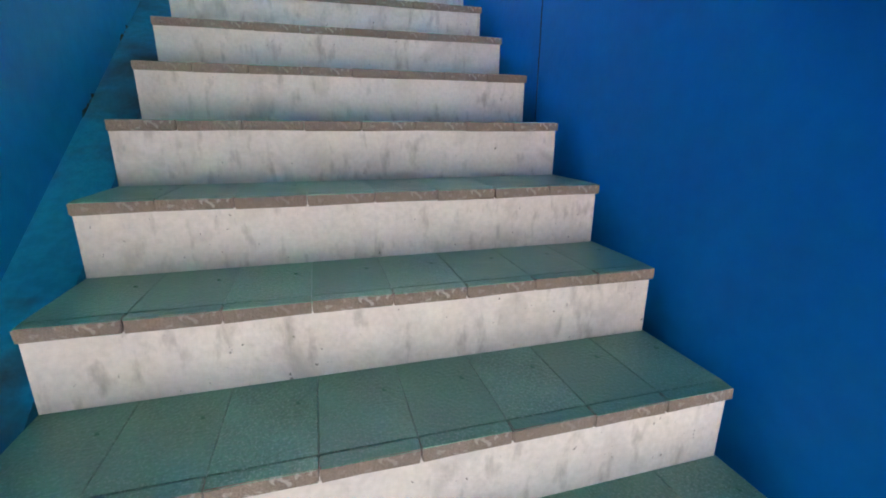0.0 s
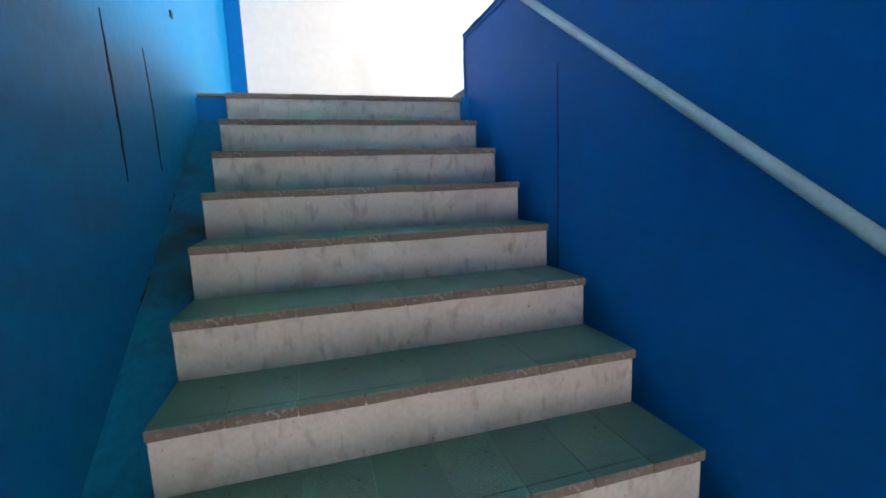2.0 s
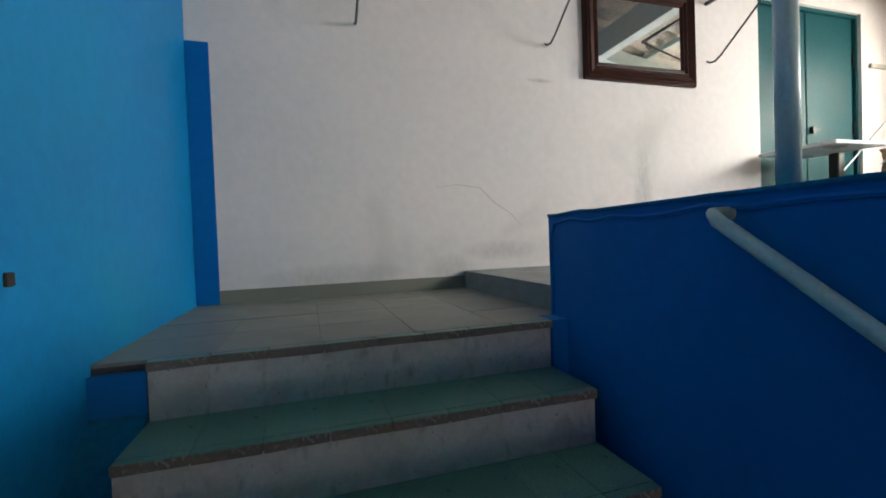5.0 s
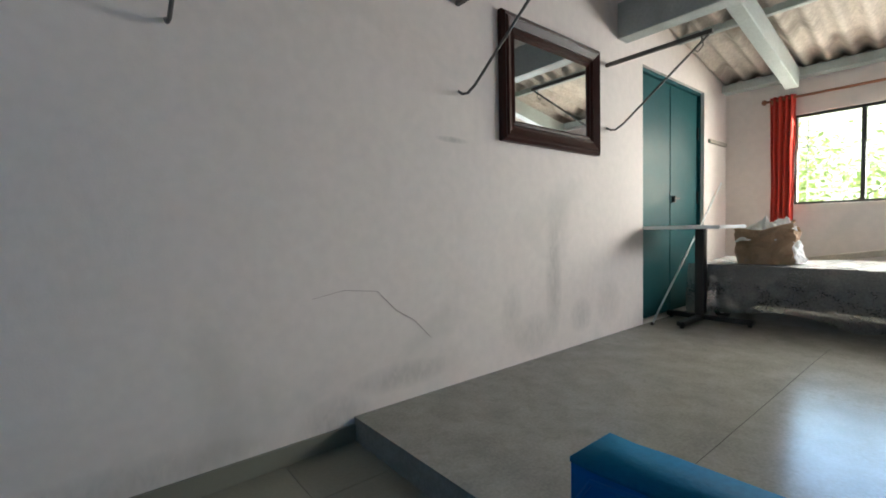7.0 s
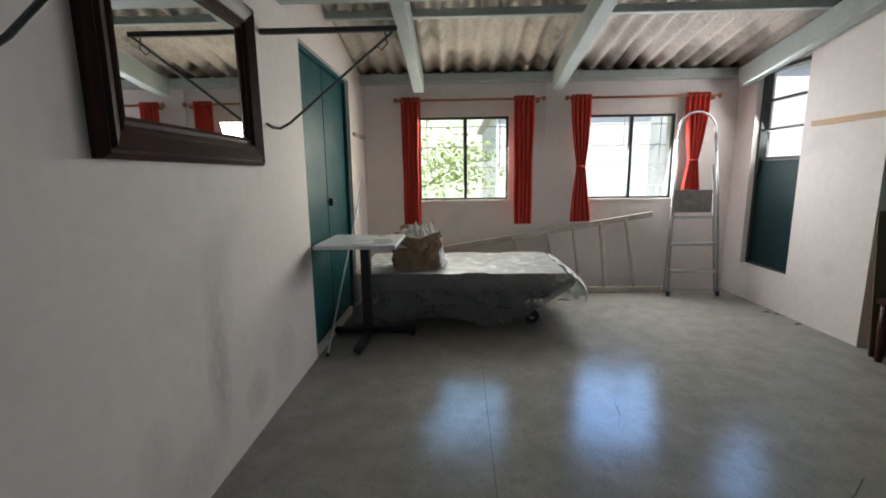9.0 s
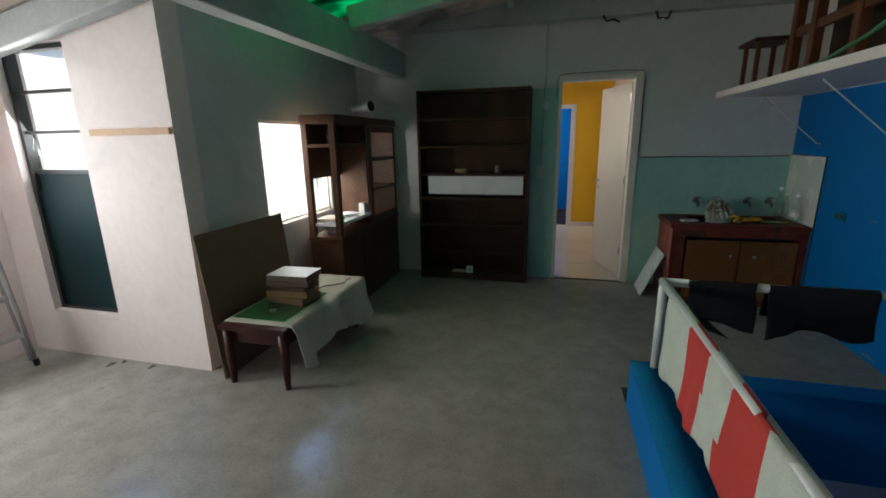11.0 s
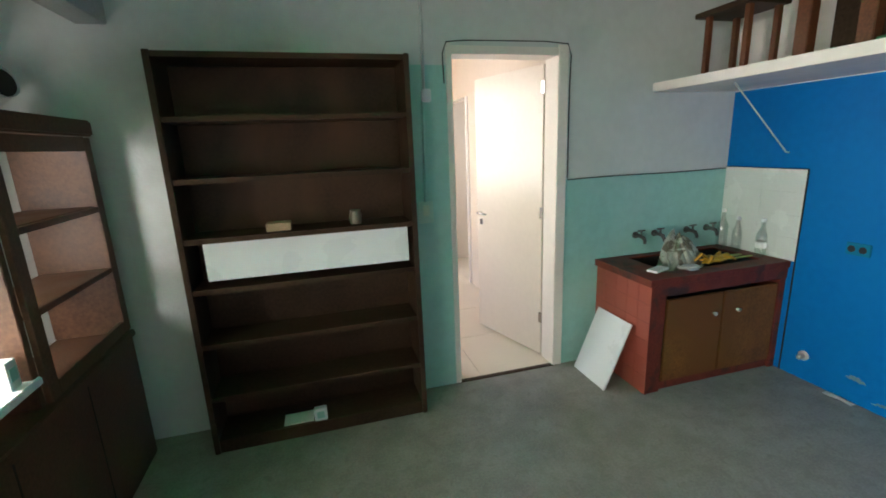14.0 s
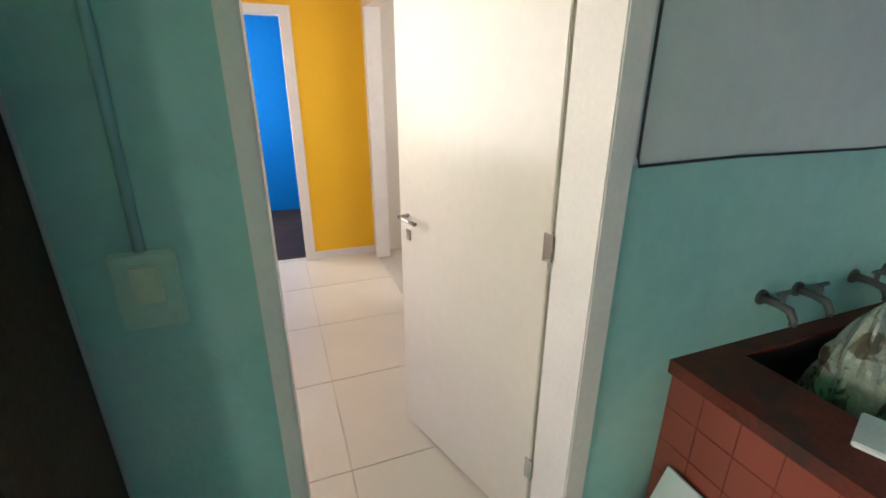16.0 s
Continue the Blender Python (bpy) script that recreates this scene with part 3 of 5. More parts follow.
# ---- half glazed outside door ----
DARKTEAL = mat("dark_teal_metal_paint", (0.006, 0.03, 0.034), 0.5, vary=0.12, scale=3, bump=0.04, spec=0.25)
od = thing("outside_door", (5.37, YS, OD[2]), "narrow dark teal metal door with louvred glass above", "door")
yz = YS - 0.07
part("panel", box((OD[0] + 0.03, yz - 0.035, OD[2] + 0.02), (OD[1] - 0.03, yz, 1.33), 0.004), DARKTEAL, od)
part("door_frame", boxes(((OD[0], yz - 0.05, OD[2]), (OD[0] + 0.03, yz + 0.02, OD[3])), ((OD[1] - 0.03, yz - 0.05, OD[2]), (OD[1], yz + 0.02, OD[3])), ((OD[0] + 0.03, yz - 0.05, OD[3] - 0.03), (OD[1] - 0.03, yz + 0.02, OD[3])),
                         ((OD[0] + 0.03, yz - 0.05, OD[2]), (OD[1] - 0.03, yz + 0.02, OD[2] + 0.018)), ((OD[0] + 0.03, yz - 0.04, 1.332), (OD[1] - 0.03, yz + 0.005, 1.36)),
                         ((OD[0] + 0.03, yz - 0.04, 1.60), (OD[1] - 0.03, yz + 0.005, 1.62)), ((OD[0] + 0.03, yz - 0.04, 1.86), (OD[1] - 0.03, yz + 0.005, 1.88))), DARKFRAME, od)
for k in range(6):
    z = 1.37 + k * 0.126
    g = part("louvre", box((OD[0] + 0.032, -0.003, 0), (OD[1] - 0.032, 0.003, 0.12), m=Matrix.Translation((0, yz - 0.02, z)) @ Matrix.Rotation(radians(12), 4, "X")), PANE, od)
    g.visible_shadow = False
part("latch", boxes(((OD[1] - 0.06, yz, 1.22), (OD[1] - 0.035, yz + 0.03, 1.34)), bevel=0.004), BLACK, od, "dark sliding bolt")

# ---- kitchen doorway, its leaf, and the hall behind ----
kf = thing("door_frame", (1.74, YK, 0), "cream painted wooden door frame", "door frame", kind="structure")
part("jamb", box((KD[0] - 0.07, YK - 0.155, 0), (KD[0], YK + 0.012, KD[2] + 0.06), 0.004), TRIM, kf)
part("jamb", box((KD[1], YK - 0.15, 0), (KD[1] + 0.035, YK + 0.012, KD[2] + 0.06), 0.004), TRIM, kf)
part("head", box((KD[0], YK - 0.15, KD[2]), (KD[1], YK + 0.010, KD[2] + 0.045), 0.003), TRIM, kf)
part("threshold", box((KD[0] - 0.05, YK - 0.025, -0.03), (KD[1] + 0.03, YK + 0.012, 0.006), 0.003), SHELFWOOD, kf, "dark worn threshold strip")
leaf_m = Matrix.Translation((1.389, YK - 0.165, 0.012)) @ Matrix.Rotation(math.atan2(-0.70, 0.222), 4, "Z")
leaf = thing("hall_door", leaf_m, "open cream painted flush door with glossy sheen", "door")


def lpart(name, bm, material, parent=leaf, label="", smooth=False):
    bm.transform(leaf_m)
    return part(name, bm, material, parent, label, smooth)


lpart("leaf", box((0, -0.018, 0), (0.73, 0.018, 2.03), 0.003), CREAM)
CHROME = mat("dull_chrome", (0.55, 0.54, 0.52), 0.25, metal=1.0, vary=0.05)
lpart("handle", tube([(0.672, 0.018, 1.0), (0.672, 0.06, 1.0), (0.637, 0.065, 1.0), (0.567, 0.06, 0.995)], 0.008, 8), CHROME, label="worn metal lever handle", smooth=True)
lpart("keyhole_plate", boxes(((0.657, 0.018, 0.90), (0.687, 0.022, 0.945)), bevel=0.001), CHROME)
for z in (0.25, 1.02, 1.85):
    lpart("hinge", boxes(((-0.012, 0.018, z), (0.02, 0.022, z + 0.08)), bevel=0.001), CHROME)
HX0, HX1, HY = 1.285, 3.2, -9.48
structure("hall_floor_base", boxes(((HX0 - 1.5, -11.5, -0.2), (HX1, YK - 0.14, -0.006)),), PALEGROUT, "pale grout bed under the hall tiles", "floor")
structure("hall_wall_far", boxes(((HX0, HY - 0.12, 0), (1.83, HY, 2.6)), ((1.83, HY - 0.12, 2.05), (2.75, HY, 2.6)), ((2.75, HY - 0.12, 0), (HX1, HY, 2.6)) ), YELLOW, "bright yellow painted hall wall", "wall")
structure("hall_wall_right", boxes(((HX0 - 0.1, -8.36, 0), (HX0, YK - 0.14, 2.6)), ((HX0 - 0.1, -9.37, 2.05), (HX0, -8.36, 2.6)), ((HX0 - 0.1, HY, 0), (HX0, -9.37, 2.6))), CREAM, "cream hall wall", "wall")
structure("hall_wall_left", boxes(((HX1, -11.5, 0), (HX1 + 0.12, -10.8, 2.6)), ((HX1, -10.8, 0), (HX1 + 0.12, -9.8, 1.1)), ((HX1, -10.8, 2.1), (HX1 + 0.12, -9.8, 2.6)), ((HX1, -9.8, 0), (HX1 + 0.12, -8.6, 2.6)), ((HX1, -8.6, 0), (HX1 + 0.12, -6.9, 1.0)), ((HX1, -8.6, 2.2), (HX1 + 0.12, -6.9, 2.6)), ((HX1, -6.9, 0), (HX1 + 0.12, YK - 0.14, 2.6))), CREAM, "cream hall wall with window", "wall")
structure("hall_ceiling", boxes(((HX0 - 1.6, -11.6, 2.6), (HX1 + 0.12, YK - 0.14, 2.7)),), WHITE, "plain white hall ceiling", "ceiling")
structure("blue_room_wall", boxes(((HX0 - 0.1, -11.5, 0), (1.6, -11.38, 2.6)), ((1.6, -11.5, 0), (HX1, -11.38, 2.6)), ((1.68, -11.38, 0), (1.74, HY - 0.12, 2.6))), BLUE, "blue painted room wall", "wall")
structure("blue_room_floor", boxes(((1.74, -11.38, -0.012), (HX1, HY - 0.1, 0.002)),), SHELFWOOD, "dark brown floor of the blue room", "floor")
structure("side_room_wall", boxes(((HX0 - 1.5, -9.6, 0), (HX0 - 1.4, -6.6, 2.6)), ((HX0 - 1.4, -9.6, 0), (HX0 - 0.1, -9.5, 2.6)), ((HX0 - 1.4, -6.7, 0), (HX0 - 0.1, -6.6, 2.6))), CREAM, "cream side room wall", "wall")
for nm, lo, hi in (("trim", (1.83, HY - 0.13, 0), (1.91, HY + 0.015, 2.05)), ("trim", (2.69, HY - 0.13, 0), (2.75, HY + 0.015, 2.05)), ("trim", (1.91, HY - 0.13, 1.99), (2.69, HY + 0.015, 2.05)),
                   ("trim", (HX0 - 0.11, -8.42, 0), (HX0 + 0.015, -8.36, 2.05)), ("trim", (HX0 - 0.11, -9.37, 0), (HX0 + 0.015, -9.31, 2.05))):
    structure(nm, box(lo, hi, 0.003), TRIM, "white painted door trim", "trim")
structure("baseboard", boxes(((HX0, HY, 0.0), (1.83, HY + 0.012, 0.07)),), TRIM, "pale tile baseboard", "trim")

# ---- outdoors ----
structure("ground", box((-60, -60, DOWN - 0.25), (80, 60, DOWN - 0.12)), SOIL, "dry soil around the house", "ground")

OLDWOOD = mat("bare_old_wood", (0.52, 0.46, 0.39), 0.6, vary=0.2, scale=6, stain=(0.3, 0.25, 0.19), stain_at=0.55, bump=0.15)
RODWOOD = mat("reddish_rod_wood", (0.36, 0.14, 0.07), 0.5, vary=0.2, scale=9)
REDCLOTH = mat("red_curtain_cloth", (0.55, 0.045, 0.028), 0.8, vary=0.15, scale=12, bump=0.15, bump_scale=200)
MAHOGANY = mat("dark_mahogany", (0.045, 0.012, 0.008), 0.38, vary=0.3, scale=6, bump=0.0, spec=0.3, rough_vary=0.04)
ALU = mat("dull_aluminium", (0.5, 0.5, 0.49), 0.35, metal=0.85, vary=0.1, scale=9)
IRON = mat("grey_iron_rod", (0.12, 0.115, 0.11), 0.5, metal=0.4, vary=0.2, scale=12)
MIRROR = bpy.data.materials.new("mirror_glass")
MIRROR.use_nodes = True
MIRROR.node_tree.nodes["Principled BSDF"].inputs["Metallic"].default_value = 1.0
MIRROR.node_tree.nodes["Principled BSDF"].inputs["Roughness"].default_value = 0.015
MIRROR.node_tree.nodes["Principled BSDF"].inputs["Base Color"].default_value = (0.86, 0.87, 0.86, 1)
LAMINATE = mat("white_laminate", (0.70, 0.73, 0.74), 0.3, vary=0.012, bump=0.02)
CARDB = mat("brown_cardboard", (0.40, 0.27, 0.17), 0.8, vary=0.15, scale=7)
PAPER = mat("white_paper", (0.75, 0.74, 0.72), 0.8, vary=0.08, scale=9)
AGED = mat("aged_page_edges", (0.20, 0.135, 0.08), 0.8, vary=0.15, scale=30)
MATTRESS = mat("grey_mattress_fabric", (0.45, 0.46, 0.46), 0.7, vary=0.1, scale=4)
RUBBER = mat("black_rubber", (0.02, 0.02, 0.02), 0.7)
REDTILE = mat("red_glazed_tile", (0.33, 0.075, 0.048), 0.38, vary=0.12, scale=8, piece=0.2, bump=0.03)
DARKRED = mat("dark_red_cement", (0.16, 0.036, 0.024), 0.5, vary=0.3, scale=7, stain=(0.06, 0.03, 0.024), stain_at=0.52, stain_scale=6, bump=0.1, spec=0.18)
DOORWOOD = mat("varnished_brown_wood", (0.19, 0.082, 0.024), 0.4, vary=0.3, scale=5, stain=(0.15, 0.062, 0.018), stain_at=0.5, bump=0.08, spec=0.15)
WHITETILE = mat("white_wall_tile", (0.68, 0.70, 0.66), 0.25, vary=0.06, scale=5, piece=0.05, bump=0.02)
BEIGE = mat("beige_cloth", (0.50, 0.475, 0.40), 0.85, vary=0.12, scale=8, bump=0.1, bump_scale=180)
TOWEL = mat("pale_grey_towel", (0.50, 0.55, 0.48), 0.9, vary=0.1, scale=9, bump=0.2, bump_scale=160)
TOWELRED = mat("red_towel", (0.50, 0.045, 0.035), 0.9, vary=0.1, scale=9, bump=0.2, bump_scale=160)
BLACKCLOTH = mat("black_cloth", (0.008, 0.008, 0.009), 0.9, bump=0.1)
LEAF = mat("leaf_green", (0.29, 0.37, 0.12), 0.5, vary=0.3, scale=2, piece=0.4, bump=0)
ln = LEAF.node_tree
lt_, la_ = ln.nodes.new("ShaderNodeBsdfTranslucent"), ln.nodes.new("ShaderNodeAddShader")
lt_.inputs[0].default_value = (0.19, 0.25, 0.08, 1)
ln.links.new(ln.nodes["Principled BSDF"].outputs[0], la_.inputs[0])
ln.links.new(lt_.outputs[0], la_.inputs[1])
ln.links.new(la_.outputs[0], ln.nodes["Material Output"].inputs[0])
BARK = mat("bark", (0.14, 0.11, 0.08), 0.9, vary=0.3, scale=8)
BAG0 = mat("cloudy_brown_jar", (0.16, 0.13, 0.095), 0.35, vary=0.2, scale=20)
FLAP = mat("whitish_plastic_film", (0.82, 0.83, 0.83), 0.25, vary=0.12, scale=9, bump=0.5, bump_scale=28)
GREYBOARD = mat("scuffed_grey_board", (0.20, 0.18, 0.155), 0.6, vary=0.35, scale=14)
RAILWOOD = mat("orange_pine", (0.55, 0.33, 0.17), 0.55, vary=0.12, scale=6)
FIBRE = mat("dark_fibreboard", (0.17, 0.115, 0.07), 0.7, vary=0.12, scale=6)
PVC = mat("grey_pvc", (0.5, 0.5, 0.47), 0.4, vary=0.08, scale=9)
PLATEGLASS = glass("greenish_plate_glass", (0.55, 0.78, 0.62), 0.04, 0.16)
CLEARG = glass("clear_glass", (0.88, 0.92, 0.9), 0.05, 0.15)
PLASTIC = mat("clear_plastic_film", (0.78, 0.79, 0.80), 0.22, vary=0.2, scale=9, bump=0.5, bump_scale=28)
PLASTIC.node_tree.nodes["Principled BSDF"].inputs["Alpha"].default_value = 0.62
# Same bed film with a darker grey that carries the shade of its front.
SHADEFILM = mat("shaded_plastic_film", (0.25, 0.25, 0.24), 0.18, vary=0.3, scale=5, bump=0.6, bump_scale=16)
SHADEFILM.node_tree.nodes["Principled BSDF"].inputs["Alpha"].default_value = 0.66


def rot_m(at, rx=0, ry=0, rz=0):
    return pose(at[0], at[1], at[2], rx, ry, rz)


# ---- stairwell: strip, cracks, rails ----
structure("blue_strip", box((0.0, -0.012, SZ), (0.115, 0.0, 1.31), 0.003), BLUE, "blue painted strip at the landing corner", "trim")
structure("baseboard", boxes(((0.115, -0.012, SZ), (1.53, 0.0, -0.03)),), LANDTILE, "low grey tile baseboard on the landing", "trim")


def crack(name, pts, w, normal, material, label):
    """A thin irregular dark slit lying on a wall."""
    n = Vector(normal)
    bm = bmesh.new()
    r = random.Random(len(pts) * 7 + int(abs(pts[0][2]) * 50))
    fine = []
    for a, b in zip(pts, pts[1:]):
        a, b = Vector(a), Vector(b)
        for k in range(6):
            p = a.lerp(b, k / 6)
            d = (b - a).normalized().cross(n)
            fine.append((p + d * r.uniform(-0.2, 0.2) * w, d))
    fine.append((Vector(pts[-1]), fine[-1][1]))
    last = None
    m = len(fine)
    for k, (p, d) in enumerate(fine):
        ww = w * (0.15 + 0.85 * math.sin(math.pi * min(1, (k + 0.5) / m))) * r.uniform(0.6, 1.1)
        pair = [bm.verts.new(p + d * ww / 2 + n * 0.002), bm.verts.new(p - d * ww / 2 + n * 0.002), bm.verts.new(p - d * ww / 2), bm.verts.new(p + d * ww / 2)]
        if last:
            for i in range(4):
                bm.faces.new((last[i], last[(i + 1) % 4], pair[(i + 1) % 4], pair[i]))
        last = pair
    return tagged(mesh_ob(name, bm, material), label, "crack", kind="structure")


RUST = mat("rusty_dark_crack", (0.007, 0.006, 0.005), 0.9, vary=0.4, scale=12)
crack("wall_crack", [(0, -2.265, -0.10), (0, -2.25, -0.26), (0, -2.234, -0.42), (0, -2.23, -0.58)], 0.013, (1, 0, 0), RUST, "dark rusty crack in the blue wall")
crack("wall_crack", [(0, -1.945, -0.11), (0, -1.915, -0.28), (0, -1.90, -0.53)], 0.010, (1, 0, 0), RUST, "thin dark crack in the blue wall")
RUSTY = mat("rust_brown_stain", (0.06, 0.028, 0.012), 0.85, vary=0.5, scale=25, stain=(0.02, 0.07, 0.08), stain_at=0.5, stain_soft=0.2, stain_scale=14)
for y, z in ((-1.80, -0.66), (-2.20, -0.93)):
    crack("rust_stain", [(0, y + 0.05, z + 0.05), (0, y, z), (0, y - 0.07, z - 0.06), (0, y - 0.15, z - 0.12)], 0.05, (1, 0, 0), RUSTY, "rusty brown stain running down the blue wall")
HAIR = mat("grey_hairline", (0.42, 0.32, 0.31), 0.9)
crack("hairline_crack", [(1.36, 0, 0.53), (1.50, 0, 0.55), (1.66, 0, 0.53), (1.76, 0, 0.43), (1.86, 0, 0.37), (1.96, 0, 0.27)], 0.0035, (0, -1, 0), HAIR, "thin wandering crack in the plaster")
structure("wall_hole", boxes(((0.0, -1.535, 0.14), (0.006, -1.505, 0.17)), bevel=0.002), SHADEDIRT, "small dark hole in the wall", "hole")
FLOORLINE = mat("dusty_floor_joint", (0.085, 0.075, 0.062), 0.9)
crack("floor_joint", [(2.2, -1.11, 0), (2.9, -1.116, 0), (3.6, -1.12, 0), (4.2, -1.125, 0)], 0.003, (0, 0, 1), FLOORLINE, "thin dark joint in the concrete floor")
crack("floor_joint", [(2.6, -2.0, 0), (2.75, -2.35, 0), (2.95, -2.6, 0)], 0.003, (0, 0, 1), FLOORLINE, "thin dark crack in the concrete floor")
crack("floor_joint", [(3.3, -1.75, 0), (3.42, -1.80, 0), (3.56, -1.82, 0)], 0.003, (0, 0, 1), FLOORLINE, "thin dark crack in the concrete floor")
# paint ridge on the stair side of the parapet
crack("paint_seam", [(PX0, -2.20, -0.17), (PX0, -2.205, -0.5), (PX0, -2.20, -1.0)], 0.007, (-1, 0, 0), SHADEDIRT, "dark vertical seam in the blue paint")
bm = bmesh.new()
r = random.Random(8)
tube([(PX0 - 0.001, PY1 - 0.02, -0.1)] + [(PX0 - 0.003, PY1 - 0.02, -0.1 + 0.36 * k / 6) for k in range(1, 6)] + [(PX0 - 0.002, PY1 - 0.05 - 0.11 * k, PZ - 0.03 + r.uniform(-0.008, 0.008)) for k in range(26)], 0.007, 6, bm)
structure("paint_edge", bm, BLUE, "rounded ragged paint edge of the low wall", "trim")
cap = sheet_mesh(2, 40, lambda u, v: (PX0 - 0.004 + u * (PX1 - PX0 + 0.008), PY0 + v * (PY1 - PY0), PZ + 0.004 + 0.006 * noise.noise(Vector((u * 2, v * 22, 3)))), 0.012)
structure("parapet_cap", cap, CAPBLUE, "uneven blue painted top of the low wall", "trim", smooth=True)

hr = thing("handrail", (1.425, -2.0, 0.156), "pale turquoise steel handrail fixed to the stair wall", "handrail")
slope = 0.695
pts = [(PX0 + 0.01, -1.885, 0.238), (1.435, -1.887, 0.236), (1.425, -1.905, 0.222)] + [(1.425, -2.0 - 0.5 * k, 0.156 - 0.5 * k * slope) for k in range(8)]
part("rail", tube(pts, 0.016, 12), PIPE, hr, smooth=True)
for yb in (-4.4, -5.2):
    zb = 0.146 + (yb + 2.0) * slope
    part("bracket", tube([(1.425, yb, zb - 0.02), (1.43, yb, zb - 0.07), (PX0 + 0.01, yb, zb - 0.09)], 0.008, 8), PIPE, hr, smooth=True)

gr = thing("guard_rail", (1.53, -3.95, PZ), "white painted tubular guard rail on the low wall", "railing")
RAILW = mat("white_rail_paint", (0.62, 0.67, 0.64), 0.35, vary=0.1, scale=9, stain=(0.35, 0.38, 0.36), stain_at=0.68, bump=0.05)
part("post", tube([(1.53, -3.95, PZ - 0.01), (1.53, -3.95, 0.77)], 0.022, 14), RAILW, gr, smooth=True)
part("post", tube([(1.53, -1.98, PZ - 0.01), (1.53, -1.98, 0.77)], 0.022, 14), RAILW, gr, smooth=True)
part("top_rail", tube([(1.53, -3.97, 0.775), (1.53, -1.96, 0.775)], 0.022, 14), RAILW, gr, smooth=True)
part("cross_rail", tube([(1.53, -3.95, 0.776), (0.0, -3.95, 0.765)], 0.0215, 14), RAILW, gr, smooth=True)


def draped(name, axis, a, b, c, z, drop_f, drop_b, off, material, label, seed, bands=None):
    """A cloth over a horizontal rail: axis 'y' runs a..b at x=c, axis 'x' runs a..b at y=c."""
    mats = [material] + ([TOWELRED] if bands else [])
    total = drop_f + drop_b + 0.07

    def fn(u, v):
        s = a + u * (b - a)
        d = v * total
        wob = 0.012 * noise.noise(Vector((s * 7, v * 3, seed))) + 0.006 * noise.noise(Vector((s * 19, v * 4, seed + 5)))
        edge = 0.07 * noise.noise(Vector((s * 4, seed, v * 2)))
        ff, bb = drop_f + edge, drop_b
        if d < ff:
            o, zz = off + wob * (1 - d / ff) * 2 + 0.02 * (1 - d / ff), z - (drop_f - d) + (0.0 if d > 0.03 else -edge)
        elif d > drop_f + 0.07:
            o, zz = -off - wob, z - (d - drop_f - 0.07)
        else:
            k = (d - drop_f) / 0.07
            k = min(1, max(0, k))
            o, zz = off * math.cos(math.pi * k), z + off * math.sin(math.pi * k)
        skew = 0.02 * noise.noise(Vector((v * 3, seed, 1)))
        return (c + o, s + skew, zz) if axis == "y" else (s + skew, c + o, zz)

    bm = sheet_mesh(36, 22, fn, 0.005)
    ob = tagged(mesh_ob(name, bm, mats, smooth=True), label, "towel")
    if bands:
        for p in ob.data.polygons:
            s = p.center.y if axis == "y" else p.center.x
            if any(lo <= s <= hi for lo, hi in bands):
                p.material_index = 1
    return ob


draped("towel", "y", -3.70, -2.45, 1.53, 0.775, 0.34, 0.42, 0.028, TOWEL, "pale towel with red bands hung over the rail", 2.3, bands=[(-3.36, -3.13), (-2.92, -2.66)])
draped("black_cloth", "x", 1.11, 1.41, -3.95, 0.77, 0.19, 0.12, 0.028, BLACKCLOTH, "small black cloth drying on the rail", 5.1)
draped("black_cloth", "x", 0.61, 1.06, -3.95, 0.768, 0.21, 0.15, 0.028, BLACKCLOTH, "black cloth drying on the cross rail", 7.7)

# ---- north wall things ----
mir = thing("wall_mirror", (2.955, -0.02, 1.285), "mirror in a broad moulded dark mahogany frame", "mirror")
MX0, MX1, MZ0, MZ1 = 2.465, 3.44, 1.285, 1.995


def moulding(x0, x1, z0, z1, w, prof, y0):
    """Four mitred sides with a stepped profile of (inward share, depth)."""
    bm = bmesh.new()
    loops = []
    for s, d in prof:
        i = s * w
        loops.append([bm.verts.new((x, y0 - d, z)) for x, z in ((x0 + i, z0 + i), (x1 - i, z0 + i), (x1 - i, z1 - i), (x0 + i, z1 - i))])
    for l0, l1 in zip(loops, loops[1:]):
        for k in range(4):
            bm.faces.new((l0[k], l0[(k + 1) % 4], l1[(k + 1) % 4], l1[k]))
    return bm


part("frame", moulding(MX0, MX1, MZ0, MZ1, 0.125, [(0, 0.0), (0, 0.03), (0.12, 0.045), (0.2, 0.038), (0.28, 0.05), (0.6, 0.03), (0.68, 0.036), (0.78, 0.02), (0.88, 0.024), (1.0, 0.008)], 0.0), MAHOGANY, mir)
part("glass", box((MX0 + 0.12, -0.008, MZ0 + 0.12), (MX1 - 0.12, -0.003, MZ1 - 0.12)), MIRROR, mir)

for k, bx in enumerate((0.90, 2.17, 3.58)):
    br = thing("wall_bracket", (bx, 0, 1.48), "thin grey iron bracket with a slanting brace", "bracket", "iron wall brackets")
    part("bar", boxes(((bx - 0.012, -0.68, 1.925), (bx + 0.012, 0.0, 1.95)), bevel=0.002), IRON, br)
    part("brace", tube([(bx, -0.66, 1.925), (bx, -0.12, 1.50), (bx, -0.07, 1.475), (bx, -0.03, 1.48), (bx, 0.0, 1.50)], 0.007, 8), IRON, br, smooth=True)
    part("hook", tube([(bx, -0.62, 1.925), (bx, -0.63, 1.87), (bx, -0.60, 1.84), (bx, -0.58, 1.86)], 0.004, 6), IRON, br)
st = thing("white_rod", (4.14, -0.06, 0), "thin white rod leaning beside the teal door", "rod")
